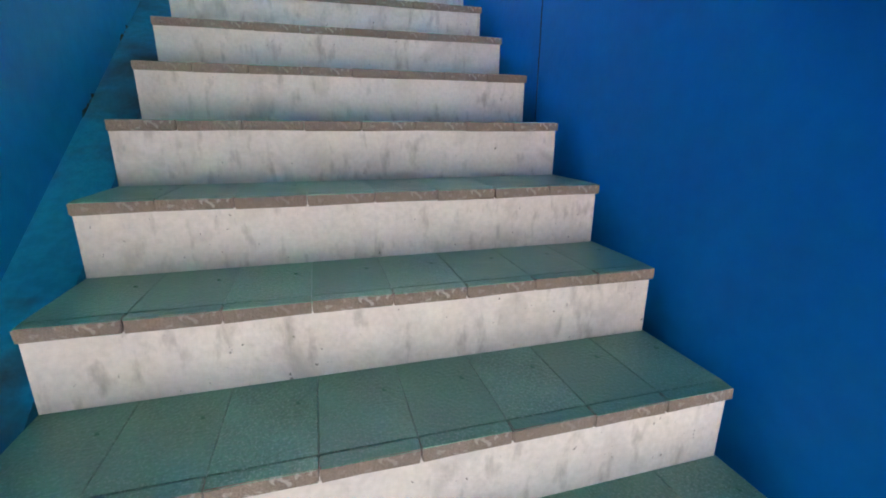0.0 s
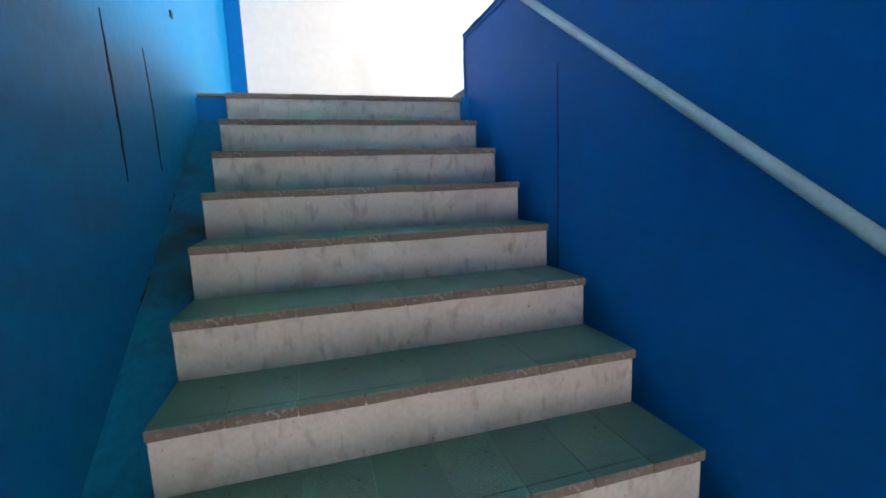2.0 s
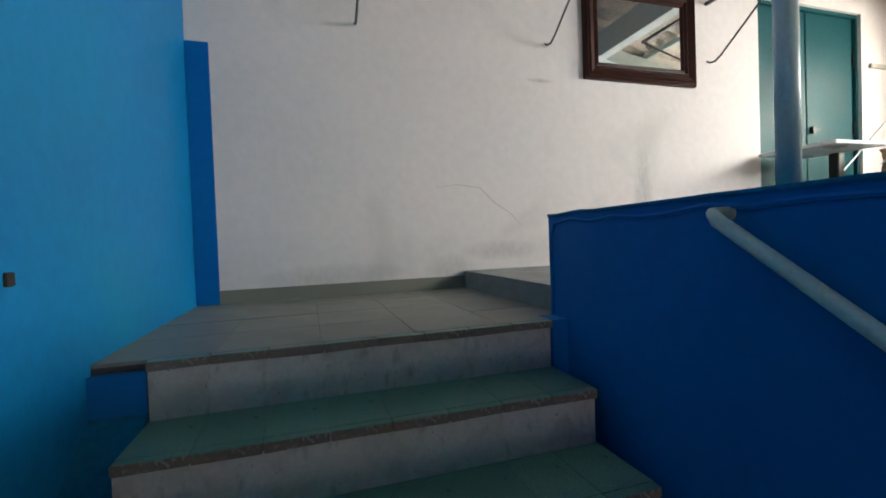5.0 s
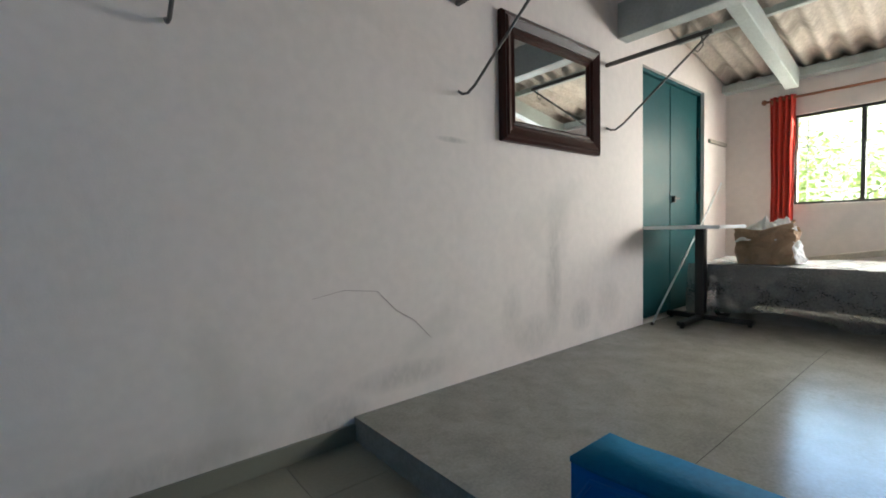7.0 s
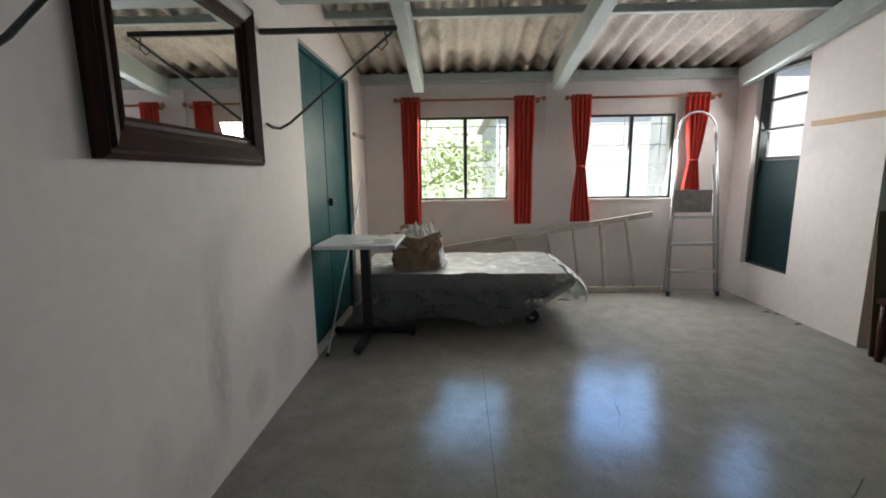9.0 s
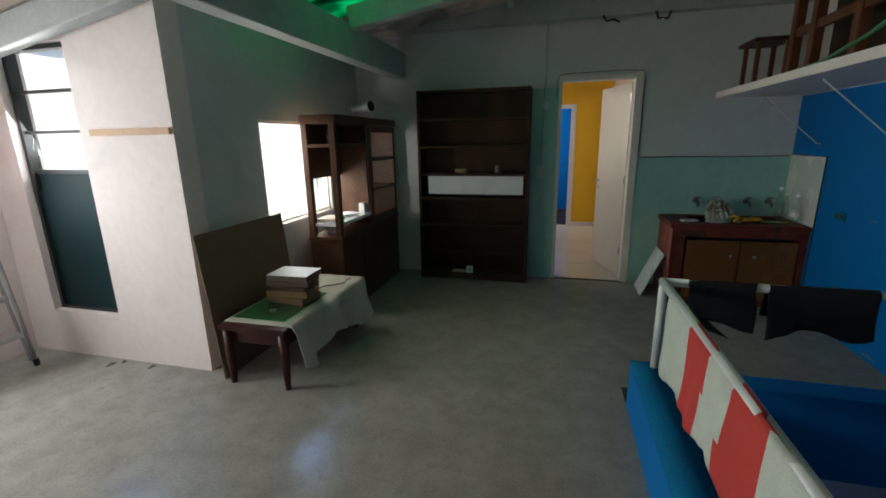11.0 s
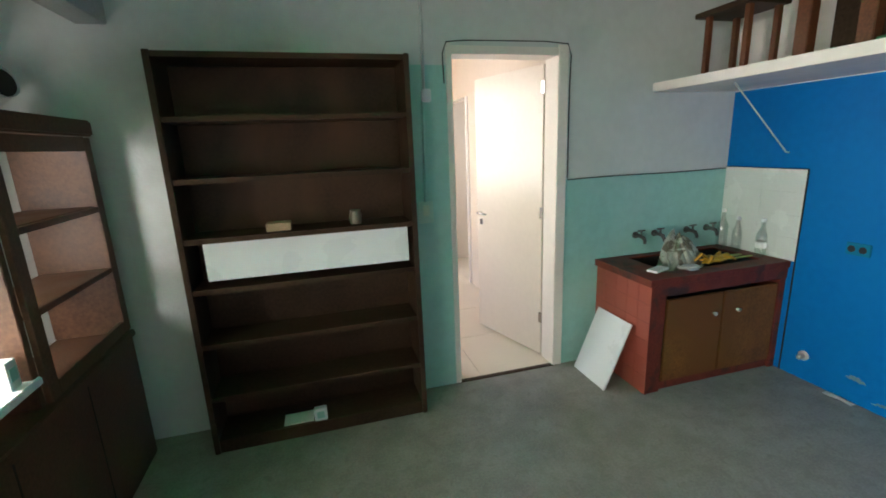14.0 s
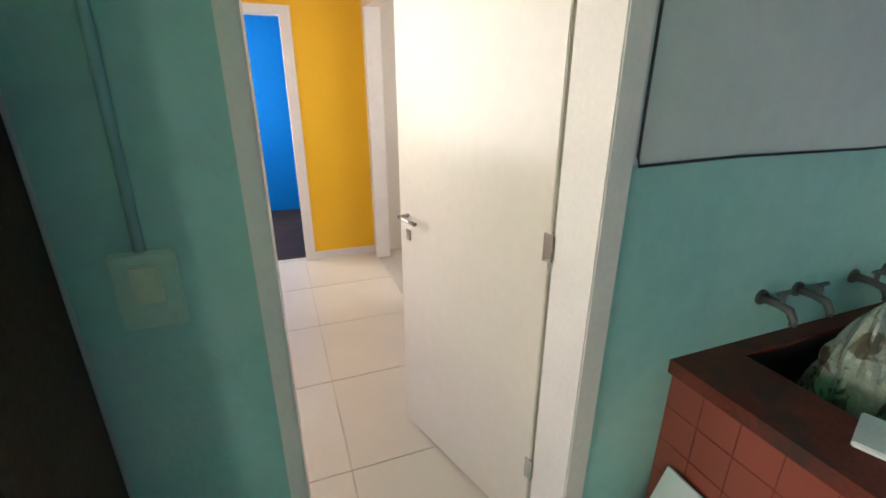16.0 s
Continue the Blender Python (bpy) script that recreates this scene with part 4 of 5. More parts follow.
part("pole", tube([(4.14, -0.06, 0.0), (5.78, -0.014, 1.22)], 0.008, 8), LAMINATE, st, smooth=True)
part("end_cap", tube([(4.14, -0.06, 0.0), (4.158, -0.0595, 0.014)], 0.013, 8), RUBBER, st)
structure("peg_rail", box((5.45, -0.025, 1.60), (5.9, 0.0, 1.635), 0.003), OLDWOOD, "small wooden peg rail by the corner", "rail")

# ---- curtains and rods on the east wall ----
def curtain_rod(y0, y1, z):
    rod = thing("curtain_rod", (XE - 0.07, (y0 + y1) / 2, z), "reddish wooden curtain rod with end knobs", "curtain rod", "curtain rods")
    part("pole", tube([(XE - 0.07, y0, z), (XE - 0.07, y1, z)], 0.012, 10), RODWOOD, rod, smooth=True)
    for y in (y0, y1):
        part("finial", lathe([(0.006, -0.025), (0.02, -0.015), (0.022, 0.0), (0.016, 0.02), (0.006, 0.025)], 10, (XE - 0.07, y, z)), RODWOOD, rod, smooth=True)
    for y in (y0 + 0.06, y1 - 0.06):
        part("bracket", box((XE - 0.08, y - 0.012, z - 0.035), (XE, y + 0.012, z - 0.01), 0.002), RODWOOD, rod)


curtain_rod(-1.84, -0.35, 1.975)
curtain_rod(-3.56, -2.07, 1.975)


def curtain(y0, y1, z0, tie, label, seed, slant=0.0):
    def fn(u, v):
        z = 2.005 - v * (2.005 - z0)
        w = 1.0
        if tie:
            k = abs(z - tie) / 0.5
            w = 0.42 + 0.58 * min(1, k) ** 0.8
        else:
            w = 1 - 0.12 * v
        mid = (y0 + y1) / 2 + slant * v
        y = mid + (u - 0.5) * (y1 - y0) * w
        x = XE - 0.07 + 0.022 * math.sin(u * 2 * math.pi * 4.5 + seed + 0.5 * noise.noise(Vector((v * 2, seed, 0)))) * (0.5 + 0.5 * w)
        return (x - 0.004, y + 0.01 * noise.noise(Vector((u * 3, v * 3, seed))), z)
    cu = thing("curtain", (XE - 0.07, (y0 + y1) / 2, z0), label, "curtain", "red curtains")
    part("cloth", sheet_mesh(48, 26, fn, 0.003), REDCLOTH, cu, smooth=True)
    if tie:
        part("tie", lathe([(0.02, -0.015), (0.045, -0.012), (0.048, 0.0), (0.045, 0.012), (0.02, 0.015)], 14, (XE - 0.07, (y0 + y1) / 2 + slant * (2.005 - tie) / (2.005 - z0), tie)), REDCLOTH, cu, smooth=True)


curtain(-0.60, -0.40, 0.70, 0, "long narrow red curtain at the window corner", 0.3, 0.0)
curtain(-1.75, -1.54, 0.72, 0, "straight hanging red curtain between the windows", 1.9)
curtain(-2.31, -2.11, 0.74, 1.30, "red curtain tied at its middle", 3.1, -0.03)
curtain(-3.46, -3.25, 0.95, 1.35, "short red curtain behind the stepladder", 4.4, 0.02)
structure("wall_conduit", boxes(((XE - 0.02, -1.90, 1.52), (XE, -1.87, 2.13)),), WHITE, "white painted conduit between the windows", "trim")

# ---- bed with its load ----
bed = thing("wrapped_bed", (5.1, -1.0, 0), "narrow wheeled bed wrapped in clear plastic film", "bed")
part("frame", boxes(((4.72, -1.72, 0.24), (5.52, -0.22, 0.32)), ((4.78, -1.5, 0.14), (4.84, -0.3, 0.24)), ((5.40, -1.5, 0.14), (5.46, -0.3, 0.24)), bevel=0.01), BLACK, bed)
part("mattress", box((4.68, -1.72, 0.32), (5.56, -0.18, 0.46), 0.04), MATTRESS, bed)
for wx, wy in ((4.84, -1.58), (5.42, -1.58), (4.84, -0.34), (5.42, -0.34)):
    wh = part("caster", tube([(wx - 0.02, wy, 0.062), (wx + 0.02, wy, 0.062)], 0.062, 18), RUBBER, bed, "black rubber caster")
    part("hub", tube([(wx - 0.024, wy, 0.062), (wx + 0.024, wy, 0.062)], 0.022, 10), ALU, wh)
    part("fork", boxes(((wx - 0.03, wy - 0.015, 0.06), (wx - 0.024, wy + 0.015, 0.16)), ((wx + 0.024, wy - 0.015, 0.06), (wx + 0.03, wy + 0.015, 0.16)), ((wx - 0.03, wy - 0.015, 0.15), (wx + 0.03, wy + 0.015, 0.25))), BLACK, wh)


def film_top(u, v):
    x, y = 4.64 + u * 0.95, -1.82 + v * 1.66
    z = 0.468 + 0.02 * noise.noise(Vector((x * 5, y * 5, 0))) + 0.012 * noise.noise(Vector((x * 14, y * 9, 2)))
    return (x, y, z)


def film_front(u, v):
    y = -1.86 + u * 1.72
    # hem drops near the table to fill in the dark under it
    low = 0.22 - 0.17 * max(0, 1 - abs(y + 1.2) / 0.8) - 0.14 * max(0, min(1, (y + 0.75) / 0.3)) + 0.2 * max(0, (-y - 1.5) / 0.36) + 0.012 * math.sin(y * 11)
    z = 0.47 + (low - 0.47) * v
    ridge = 0.05 * (0.3 - abs(noise.noise(Vector((y * 4 + z * 3, z * 2, 4))))) + 0.02 * (0.3 - abs(noise.noise(Vector((y * 11 - z * 6, z * 5, 9)))))
    x = 4.64 - 0.05 * math.sin(v * 2.6) - ridge * min(1, v * 3)
    return (x, y, z)


def film_end(u, v):
    x = 4.66 + u * 0.92
    z = 0.485 - v * (0.27 + 0.09 * noise.noise(Vector((x * 6, 0, 1))))
    y = -1.81 - 0.2 * math.sin(v * 2.2) - 0.05 * noise.noise(Vector((x * 7, z * 7, 3)))
    return (x, y, z)


part("plastic_top", sheet_mesh(30, 44, film_top), PLASTIC, bed, "crumpled clear film over the mattress", smooth=True)
part("plastic_front", sheet_mesh(90, 26, film_front), SHADEFILM, bed, "sagging grey translucent film, darkened in colour for its shaded side", smooth=True)
part("plastic_end", sheet_mesh(30, 16, film_end), FLAP, bed, "loose film flap at the bed end", smooth=True)

cb = thing("carton", rot_m((4.93, -0.62, 0.475), 0, 0, 8), "open brown carton stuffed with papers and plastic", "box")


def put(m, bm):
    bm.transform(m)
    return bm


M = cb.matrix_basis.copy()


def carton_side(u, v):
    a = u * 2 * math.pi
    c, s = math.cos(a), math.sin(a)
    k = 0.19 / max(abs(c), abs(s)) * (1.0 - 0.12 * (abs(s * c) * 2) ** 3)
    k *= 0.96 + 0.10 * v
    w = Vector((c * 1.6, s * 1.6, v * 2.0))
    k += 0.035 * noise.noise(w * 1.7) + 0.014 * noise.noise(w * 5)
    return (c * k, s * k * 1.05, v * (0.26 + 0.05 * noise.noise(Vector((c * 2, s * 2, 7)))))


def paper_heap(u, v):
    x, y = -0.19 + u * 0.38, -0.19 + v * 0.38
    dome = max(0.0, 1 - (abs(x) / 0.2) ** 3) * max(0.0, 1 - (abs(y) / 0.2) ** 3)
    ridge = abs(noise.noise(Vector((u * 4, v * 4, 6)))) + 0.5 * abs(noise.noise(Vector((u * 9, v * 9, 2))))
    return (x + 0.02 * noise.noise(Vector((u * 6, v * 6, 1))), y, 0.17 + 0.10 * dome + 0.16 * ridge * dome)


def torn_bag(u, v):
    a = 0.85 + u * 1.5
    r = 0.25 - 0.07 * v + 0.035 * noise.noise(Vector((u * 6, v * 5, 3))) + 0.02 * noise.noise(Vector((u * 15, v * 11, 5)))
    return (-math.cos(a) * r * 0.9, -math.sin(a) * r, 0.01 + v * (0.27 + 0.10 * noise.noise(Vector((u * 4, 0, 8)))))


part("side", put(M, sheet_mesh(56, 10, carton_side, 0.006)), CARDB, cb)
part("flap", put(M @ rot_m((-0.17, -0.06, 0.23), 20, -150, 10), sheet_mesh(6, 8, lambda u, v: (u * 0.12, -0.12 + v * 0.22, 0.02 * noise.noise(Vector((u * 3, v * 3, 4)))), 0.006)), CARDB, cb)
part("flap", put(M @ rot_m((0.17, 0.0, 0.24), -10, -40, -6), sheet_mesh(6, 8, lambda u, v: (u * 0.13, -0.16 + v * 0.3, 0.025 * noise.noise(Vector((u * 3, v * 3, 9)))), 0.006)), CARDB, cb)
part("paper", put(M, sheet_mesh(22, 22, paper_heap, 0.004)), PAPER, cb, "crumpled white papers")
part("plastic_bag", put(M, sheet_mesh(34, 18, torn_bag)), FLAP, cb, "torn plastic round the carton", smooth=True)

# ---- overbed table ----
ot = thing("overbed_table", (4.5, -0.26, 0), "overbed table with white top on a black steel stand", "table")
part("tabletop", box((4.05, -0.57, 0.765), (4.61, -0.03, 0.79), 0.006), LAMINATE, ot)
part("column", box((4.53, -0.30, 0.06), (4.60, -0.23, 0.765), 0.006), BLACK, ot)
part("base_bar", box((4.54, -0.64, 0.02), (4.60, 0.0, 0.06), 0.006), BLACK, ot)
part("foot", box((4.16, -0.30, 0.02), (4.54, -0.24, 0.055), 0.006), BLACK, ot)
for fx, fy in ((4.57, -0.61), (4.57, -0.03), (4.19, -0.27)):
    part("glide", lathe([(0.015, 0), (0.015, 0.02)], 10, (fx, fy, 0)), RUBBER, ot)
tagged(mesh_ob("paper_note", box((4.25, -0.36, 0.7905), (4.36, -0.27, 0.7925)), PAPER), "small paper note lying on the overbed table", "paper")

# ---- ladders ----
ld = thing("wooden_ladder", (5.82, -2.0, 0), "old bare wooden ladder resting on its side", "ladder")
lr0, lr1 = Vector((5.80, -0.75, 0.03)), Vector((5.80, -3.08, 0.03))
ur0, ur1 = Vector((5.86, -0.62, 0.43)), Vector((5.88, -2.98, 0.81))


def bar(a, b, w, h):
    a, b = Vector(a), Vector(b)
    d = (b - a).normalized()
    s = d.cross(Vector((1, 0, 0))).normalized() * h / 2
    t = Vector((w / 2, 0, 0))
    bm = bmesh.new()
    q = [[bm.verts.new(p + i * s + j * t) for i, j in ((-1, -1), (1, -1), (1, 1), (-1, 1))] for p in (a, b)]
    bm.faces.new(q[0][::-1])
    bm.faces.new(q[1])
    for k in range(4):
        bm.faces.new((q[0][k], q[0][(k + 1) % 4], q[1][(k + 1) % 4], q[1][k]))
    bmesh.ops.bevel(bm, geom=bm.edges[:], offset=0.004, segments=1, affect="EDGES")
    return bm


part("rail", bar(lr0, lr1, 0.03, 0.06), OLDWOOD, ld)
part("rail", bar(ur0, ur1, 0.03, 0.055), OLDWOOD, ld)
for yt, yb in ((-1.55, -1.66), (-1.90, -2.0), (-2.17, -2.24), (-2.45, -2.50), (-2.71, -2.80)):
    k = (yt - ur0.y) / (ur1.y - ur0.y)
    part("rung", bar(ur0.lerp(ur1, k), (5.80, yb, 0.05), 0.05, 0.025), OLDWOOD, ld)

sl = thing("stepladder", (5.65, -3.3, 0), "folded aluminium stepladder with hoop standing by the wall", "ladder")


def slx(z):
    return 5.64 + 0.14 * z / 1.78


for sgn, yb, yt in ((-1, -3.57, -3.49), (1, -3.08, -3.13)):
    part("rail", tube([(slx(0.02), yb, 0.02), (slx(1.0), yb + (yt - yb) * 0.45, 1.0), (slx(1.55), yt, 1.55)], 0.014, 10), ALU, sl, smooth=True)
    part("rubber_foot", lathe([(0.018, 0), (0.02, 0.05)], 10, (slx(0), yb, 0)), RUBBER, sl)
    part("rear_leg", tube([(slx(0) + 0.07, yb + sgn * 0.01, 0.02), (slx(1.3) + 0.03, yt, 1.3)], 0.011, 8), ALU, sl, smooth=True)
part("hoop", tube([(slx(1.55), -3.49, 1.55)] + [(slx(1.64 + 0.17 * math.sin(a)), -3.31 - 0.175 * math.cos(a), 1.64 + 0.17 * math.sin(a)) for a in [math.pi * k / 12 for k in range(13)]] + [(slx(1.55), -3.13, 1.55)], 0.012, 10), ALU, sl, smooth=True)
for z in (0.26, 0.53, 0.80):
    part("step", box((slx(z) - 0.05, -3.54 + 0.06 * z, z - 0.02), (slx(z) + 0.03, -3.09, z + 0.01), 0.003), ALU, sl)
part("platform", box((slx(0.95) - 0.02, -3.47, 0.84), (slx(0.95) + 0.0, -3.11, 1.06), 0.004), GREYBOARD, sl, "scuffed board platform folded up")

tagged(mesh_ob("coat_rail", box((4.34, YS, 1.575), (4.96, YS + 0.022, 1.615), 0.003), RAILWOOD), "pale wooden rail screwed to the white wall", "rail")

PEEL = mat("bare_plaster_chip", (0.12, 0.22, 0.29), 0.9, vary=0.2, scale=20)
for y, z, l, w in ((-5.42, 0.14, 0.10, 0.03), (-5.28, 0.05, 0.12, 0.02), (-5.15, 0.92, 0.07, 0.012), (-4.95, 0.03, 0.14, 0.02)):
    crack("paint_chip", [(0, y, z), (0, y + l * 0.5, z + 0.01), (0, y + l, z - 0.004)], w, (1, 0, 0), PEEL, "chipped pale patch in the blue paint")
ws = thing("wall_socket", (0, -5.47, 0.90), "blue painted double socket on the blue wall", "socket")
part("plate", box((0.0, -5.53, 0.865), (0.014, -5.41, 0.935), 0.004), CAPBLUE, ws)
for y in (-5.50, -5.445):
    part("outlet", tube([(0.013, y, 0.90), (0.0165, y, 0.90)], 0.019, 16), BLACK, ws, "round dark outlet")
ps = thing("pipe_stub", (0, -5.66, 0.16), "short metal pipe stub low in the blue wall", "pipe")
part("pipe", tube([(0.0, -5.66, 0.16), (0.05, -5.655, 0.158)], 0.016, 12), ALU, ps, smooth=True)
part("flange", tube([(0.0, -5.66, 0.16), (0.006, -5.66, 0.16)], 0.032, 14), PVC, ps, smooth=True)
DULLCHIP = mat("dusty_grey_chip", (0.16, 0.14, 0.12), 0.9, vary=0.2, scale=20)
PLASTERCHIP = mat("loose_plaster", (0.55, 0.56, 0.53), 0.9, vary=0.2, scale=20)
for (x, y, z), sx, sy in (((0.03, -5.42, 0.0), 0.035, 0.15), ((5.52, -2.01, 0.0), 0.05, 0.11), ((5.11, -3.69, 0.0), 0.025, 0.06), ((4.79, -3.73, 0.0), 0.025, 0.05), ((5.05, -3.74, 0.0), 0.015, 0.03)):
    tagged(mesh_ob("plaster_chip", sheet_mesh(5, 8, lambda u, v: (x + (u - 0.5) * sx * (1 + 0.3 * math.sin(v * 7)), y + (v - 0.5) * sy, z + 0.004 + 0.012 * math.sin(math.pi * u) * math.sin(math.pi * v)), 0.004), PLASTERCHIP if x < 1 else DULLCHIP), "small piece of broken plaster on the floor", "plaster chip", "plaster bits on the floor")
tagged(mesh_ob("rubber_mat_scrap", sheet_mesh(8, 6, lambda u, v: (1.48 + 0.17 * u, -4.20 + 0.16 * v + 0.02 * u, 0.005 + 0.008 * noise.noise(Vector((u * 3, v * 3, 1))) ** 2), 0.003), RUBBER), "scrap of dark rubber mat beside the low wall", "mat scrap")
# ---- low table with cloth, books and board ----
lt = thing("low_table", (3.88, -4.2, 0), "dark wooden low table under a beige cloth", "table")
part("tabletop", box((3.64, -4.72, 0.38), (4.12, -3.66, 0.415), 0.006), MAHOGANY, lt)
part("apron", boxes(((3.68, -4.68, 0.28), (3.70, -3.72, 0.38)), ((4.06, -4.68, 0.28), (4.08, -3.72, 0.38)), ((3.70, -3.74, 0.28), (4.06, -3.72, 0.38)), ((3.70, -4.68, 0.28), (4.06, -4.66, 0.38))), MAHOGANY, lt)
for x, y in ((3.68, -3.70), (4.08, -3.70), (3.68, -4.68), (4.08, -4.68)):
    part("leg", tube([(x, y, 0), (x, y, 0.06), (x, y, 0.2), (x, y, 0.38)], [0.018, 0.022, 0.03, 0.03], 10), MAHOGANY, lt, smooth=True)


def cloth(u, v):
    y = -4.745 + u * 1.03
    if v < 0.5:
        k = v / 0.5
        crease = 0.004 * max(0, noise.noise(Vector((k * 4, y * 3, 2)))) + 0.010 * max(0.0, 1 - abs(k - 0.45 - 0.25 * (y + 4.4)) / 0.06) * (1 if y < -4.25 else 0)
        return (4.11 - k * 0.485, y, 0.421 + crease)
    k = (v - 0.5) / 0.5
    drop = 0.20 + 0.13 * max(0, 1 - abs(y + 4.52) / 0.22) + 0.10 * max(0, 1 - abs(y + 3.85) / 0.25) + 0.02 * noise.noise(Vector((y * 9, 1, 1)))
    fold = (0.04 * math.sin(y * 15 + 1.2) + 0.02 * math.sin(y * 31)) * min(1.0, k * 1.3)
    return (3.622 - 0.02 * min(1, k * 6) - fold - 0.05 * k, y - 0.03 * k * math.sin(y * 9), 0.42 - drop * k)


tagged(mesh_ob("tablecloth", sheet_mesh(90, 36, cloth, 0.003), BEIGE, smooth=True), "wrinkled beige cloth spread over the low table", "tablecloth")
PALECOVER = mat("pale_book_cover", (0.56, 0.57, 0.60), 0.45, vary=0.04, scale=9)
bks = [(0.29, 0.21, 0.042, (0.20, 0.12, 0.065)), (0.30, 0.21, 0.045, (0.26, 0.16, 0.085)), (0.28, 0.20, 0.028, (0.10, 0.065, 0.042)), (0.30, 0.21, 0.036, (0.15, 0.10, 0.065)), (0.30, 0.22, 0.042, (0.20, 0.15, 0.12))]
z = 0.435
for k, (w, d, h, c) in enumerate(bks):
    bk = thing("book", rot_m((3.86 + 0.008 * (k % 2), -4.13 - 0.006 * k, z), 0, 0, (-6, 5, -3, 7, 2)[k]), ("thick old brown book in a stack on the cloth", "pale book lying on top of the stack")[k == 4], "book", "stack of books")
    m = bk.matrix_basis.copy()
    cover = mat("book_cover_%s" % "abcde"[k], c, 0.55, vary=0.12, scale=9)
    for nm, lo, hi in (("back_cover", (-w / 2, -d / 2, 0), (w / 2, d / 2, 0.004)), ("front_cover", (-w / 2, -d / 2, h - 0.004), (w / 2, d / 2, h)), ("spine", (-w / 2, d / 2 - 0.005, 0.0042), (w / 2, d / 2, h - 0.0042))):
        part(nm, put(m, box(lo, hi, 0.001)), PALECOVER if k == 4 and nm == "front_cover" else cover, bk)
    part("pages", put(m, box((-w / 2 + 0.006, -d / 2 + 0.005, 0.004), (w / 2 - 0.006, d / 2 - 0.006, h - 0.004))), AGED, bk)
    z += h + 0.001
tagged(mesh_ob("glass_plate", box((3.70, -4.30, 0.4285), (4.08, -3.76, 0.4335), 0.001), PLATEGLASS), "greenish glass plate lying on the tablecloth", "glass plate")
tagged(mesh_ob("belt_strap", tube([(3.80 - 0.012 * k + 0.03 * math.sin(k * 0.7), -4.36 - 0.024 * k, 0.436) for k in range(13)], 0.005, 6), FIBRE, smooth=True), "thin brown strap lying on the tablecloth", "strap")
tagged(mesh_ob("key_ring", tube([(3.88 + 0.02 * math.cos(a), -3.90 + 0.02 * math.sin(a), 0.437) for a in [2 * math.pi * k / 16 for k in range(17)]], 0.003, 6), ALU, smooth=True), "small metal ring lying on the glass plate", "ring")
tagged(mesh_ob("leaning_board", put(rot_m((4.155, -4.15, 0.0), 0, 5, 0), box((0, -0.46, 0), (0.012, 0.44, 0.97), 0.002)), FIBRE), "large brown fibreboard sheet leaning on the wall", "board")

# ---- display cabinet ----
dc = thing("display_cabinet", (4.08, -5.5, 0), "red brown wooden display cabinet with open shelves and glass door", "cabinet")
C0, C1, CY0, CY1 = 3.86, 4.17, -6.25, -4.885
part("base", box((C0, CY0, 0.0), (C1, CY1, 0.68), 0.006), CABWOOD, dc)
part("base_top", box((C0 - 0.015, CY0, 0.68), (C1, CY1 + 0.015, 0.715), 0.005), CABWOOD, dc)
for y in (-5.30, -5.77):
    part("seam", box((C0 - 0.003, y - 0.003, 0.05), (C0 - 0.0005, y + 0.003, 0.66)), SHADEDIRT, dc)
part("worktop", box((C0 + 0.01, -5.55, 0.80), (C1 - 0.01, CY1 - 0.02, 0.83), 0.004), LAMINATE, dc, "whitish laminate shelf")
for x in (C0, C1 - 0.055):
    part("post", box((x, CY1 - 0.055, 0.715), (x + 0.055, CY1, 1.66), 0.004), CABWOOD, dc)
part("shelf", box((C0 + 0.01, -5.52, 1.47), (C1 - 0.005, CY1 - 0.005, 1.495), 0.003), CABWOOD, dc)
part("cupboard_back", box((C1 - 0.02, -5.52, 1.20), (C1 - 0.005, CY1 - 0.06, 1.66), 0.003), CABWOOD, dc)
part("top", box((C0 - 0.02, CY0, 1.66), (C1, CY1 + 0.02, 1.73), 0.008), CABWOOD, dc)
part("divider", box((C0 + 0.02, -5.55, 0.715), (C1, -5.52, 1.66), 0.003), CABWOOD, dc)
part("end_panel", box((C0 + 0.02, CY0, 0.715), (C1, CY0 + 0.03, 1.66), 0.003), CABWOOD, dc)
for y0, y1, z0, z1, nm in ((-6.25, -6.19, 0.72, 1.655, "door_stile"), (-5.61, -5.55, 0.72, 1.655, "door_stile"), (-6.19, -5.61, 0.72, 0.78, "door_rail"), (-6.19, -5.61, 1.595, 1.655, "door_rail"),
                           (-6.19, -5.61, 1.03, 1.055, "door_rail"), (-6.19, -5.61, 1.32, 1.345, "door_rail")):
    part(nm, box((C0, y0, z0), (C0 + 0.02, y1, z1), 0.002), CABWOOD, dc)
for z in (1.03, 1.33):
    part("inner_shelf", box((C0 + 0.03, CY0 + 0.03, z), (C1 - 0.012, -5.55, z + 0.016)), CABWOOD, dc)
tagged(mesh_ob("drinking_glass", lathe([(0.028, 0), (0.034, 0.11), (0.031, 0.11), (0.026, 0.006)], 16, (3.97, -5.0, 1.496)), CLEARG, smooth=True), "empty clear glass on the cabinet shelf", "glass")
pl = tagged(mesh_ob("plate", lathe([(0.05, 0), (0.06, 0.004), (0.10, 0.022), (0.098, 0.026), (0.058, 0.009), (0.01, 0.008)], 24, (4.02, -5.30, 0.831)), LAMINATE, smooth=True), "white china plate on the cabinet", "plate")
bx = thing("medicine_carton", (3.93, -5.46, 0.831), "small white carton with green print", "carton")
part("body", box((3.90, -5.50, 0.831), (3.955, -5.445, 0.93), 0.002), PAPER, bx)
part("print", box((3.8985, -5.49, 0.86), (3.8998, -5.455, 0.905)), MINT, bx, "green printed panel")
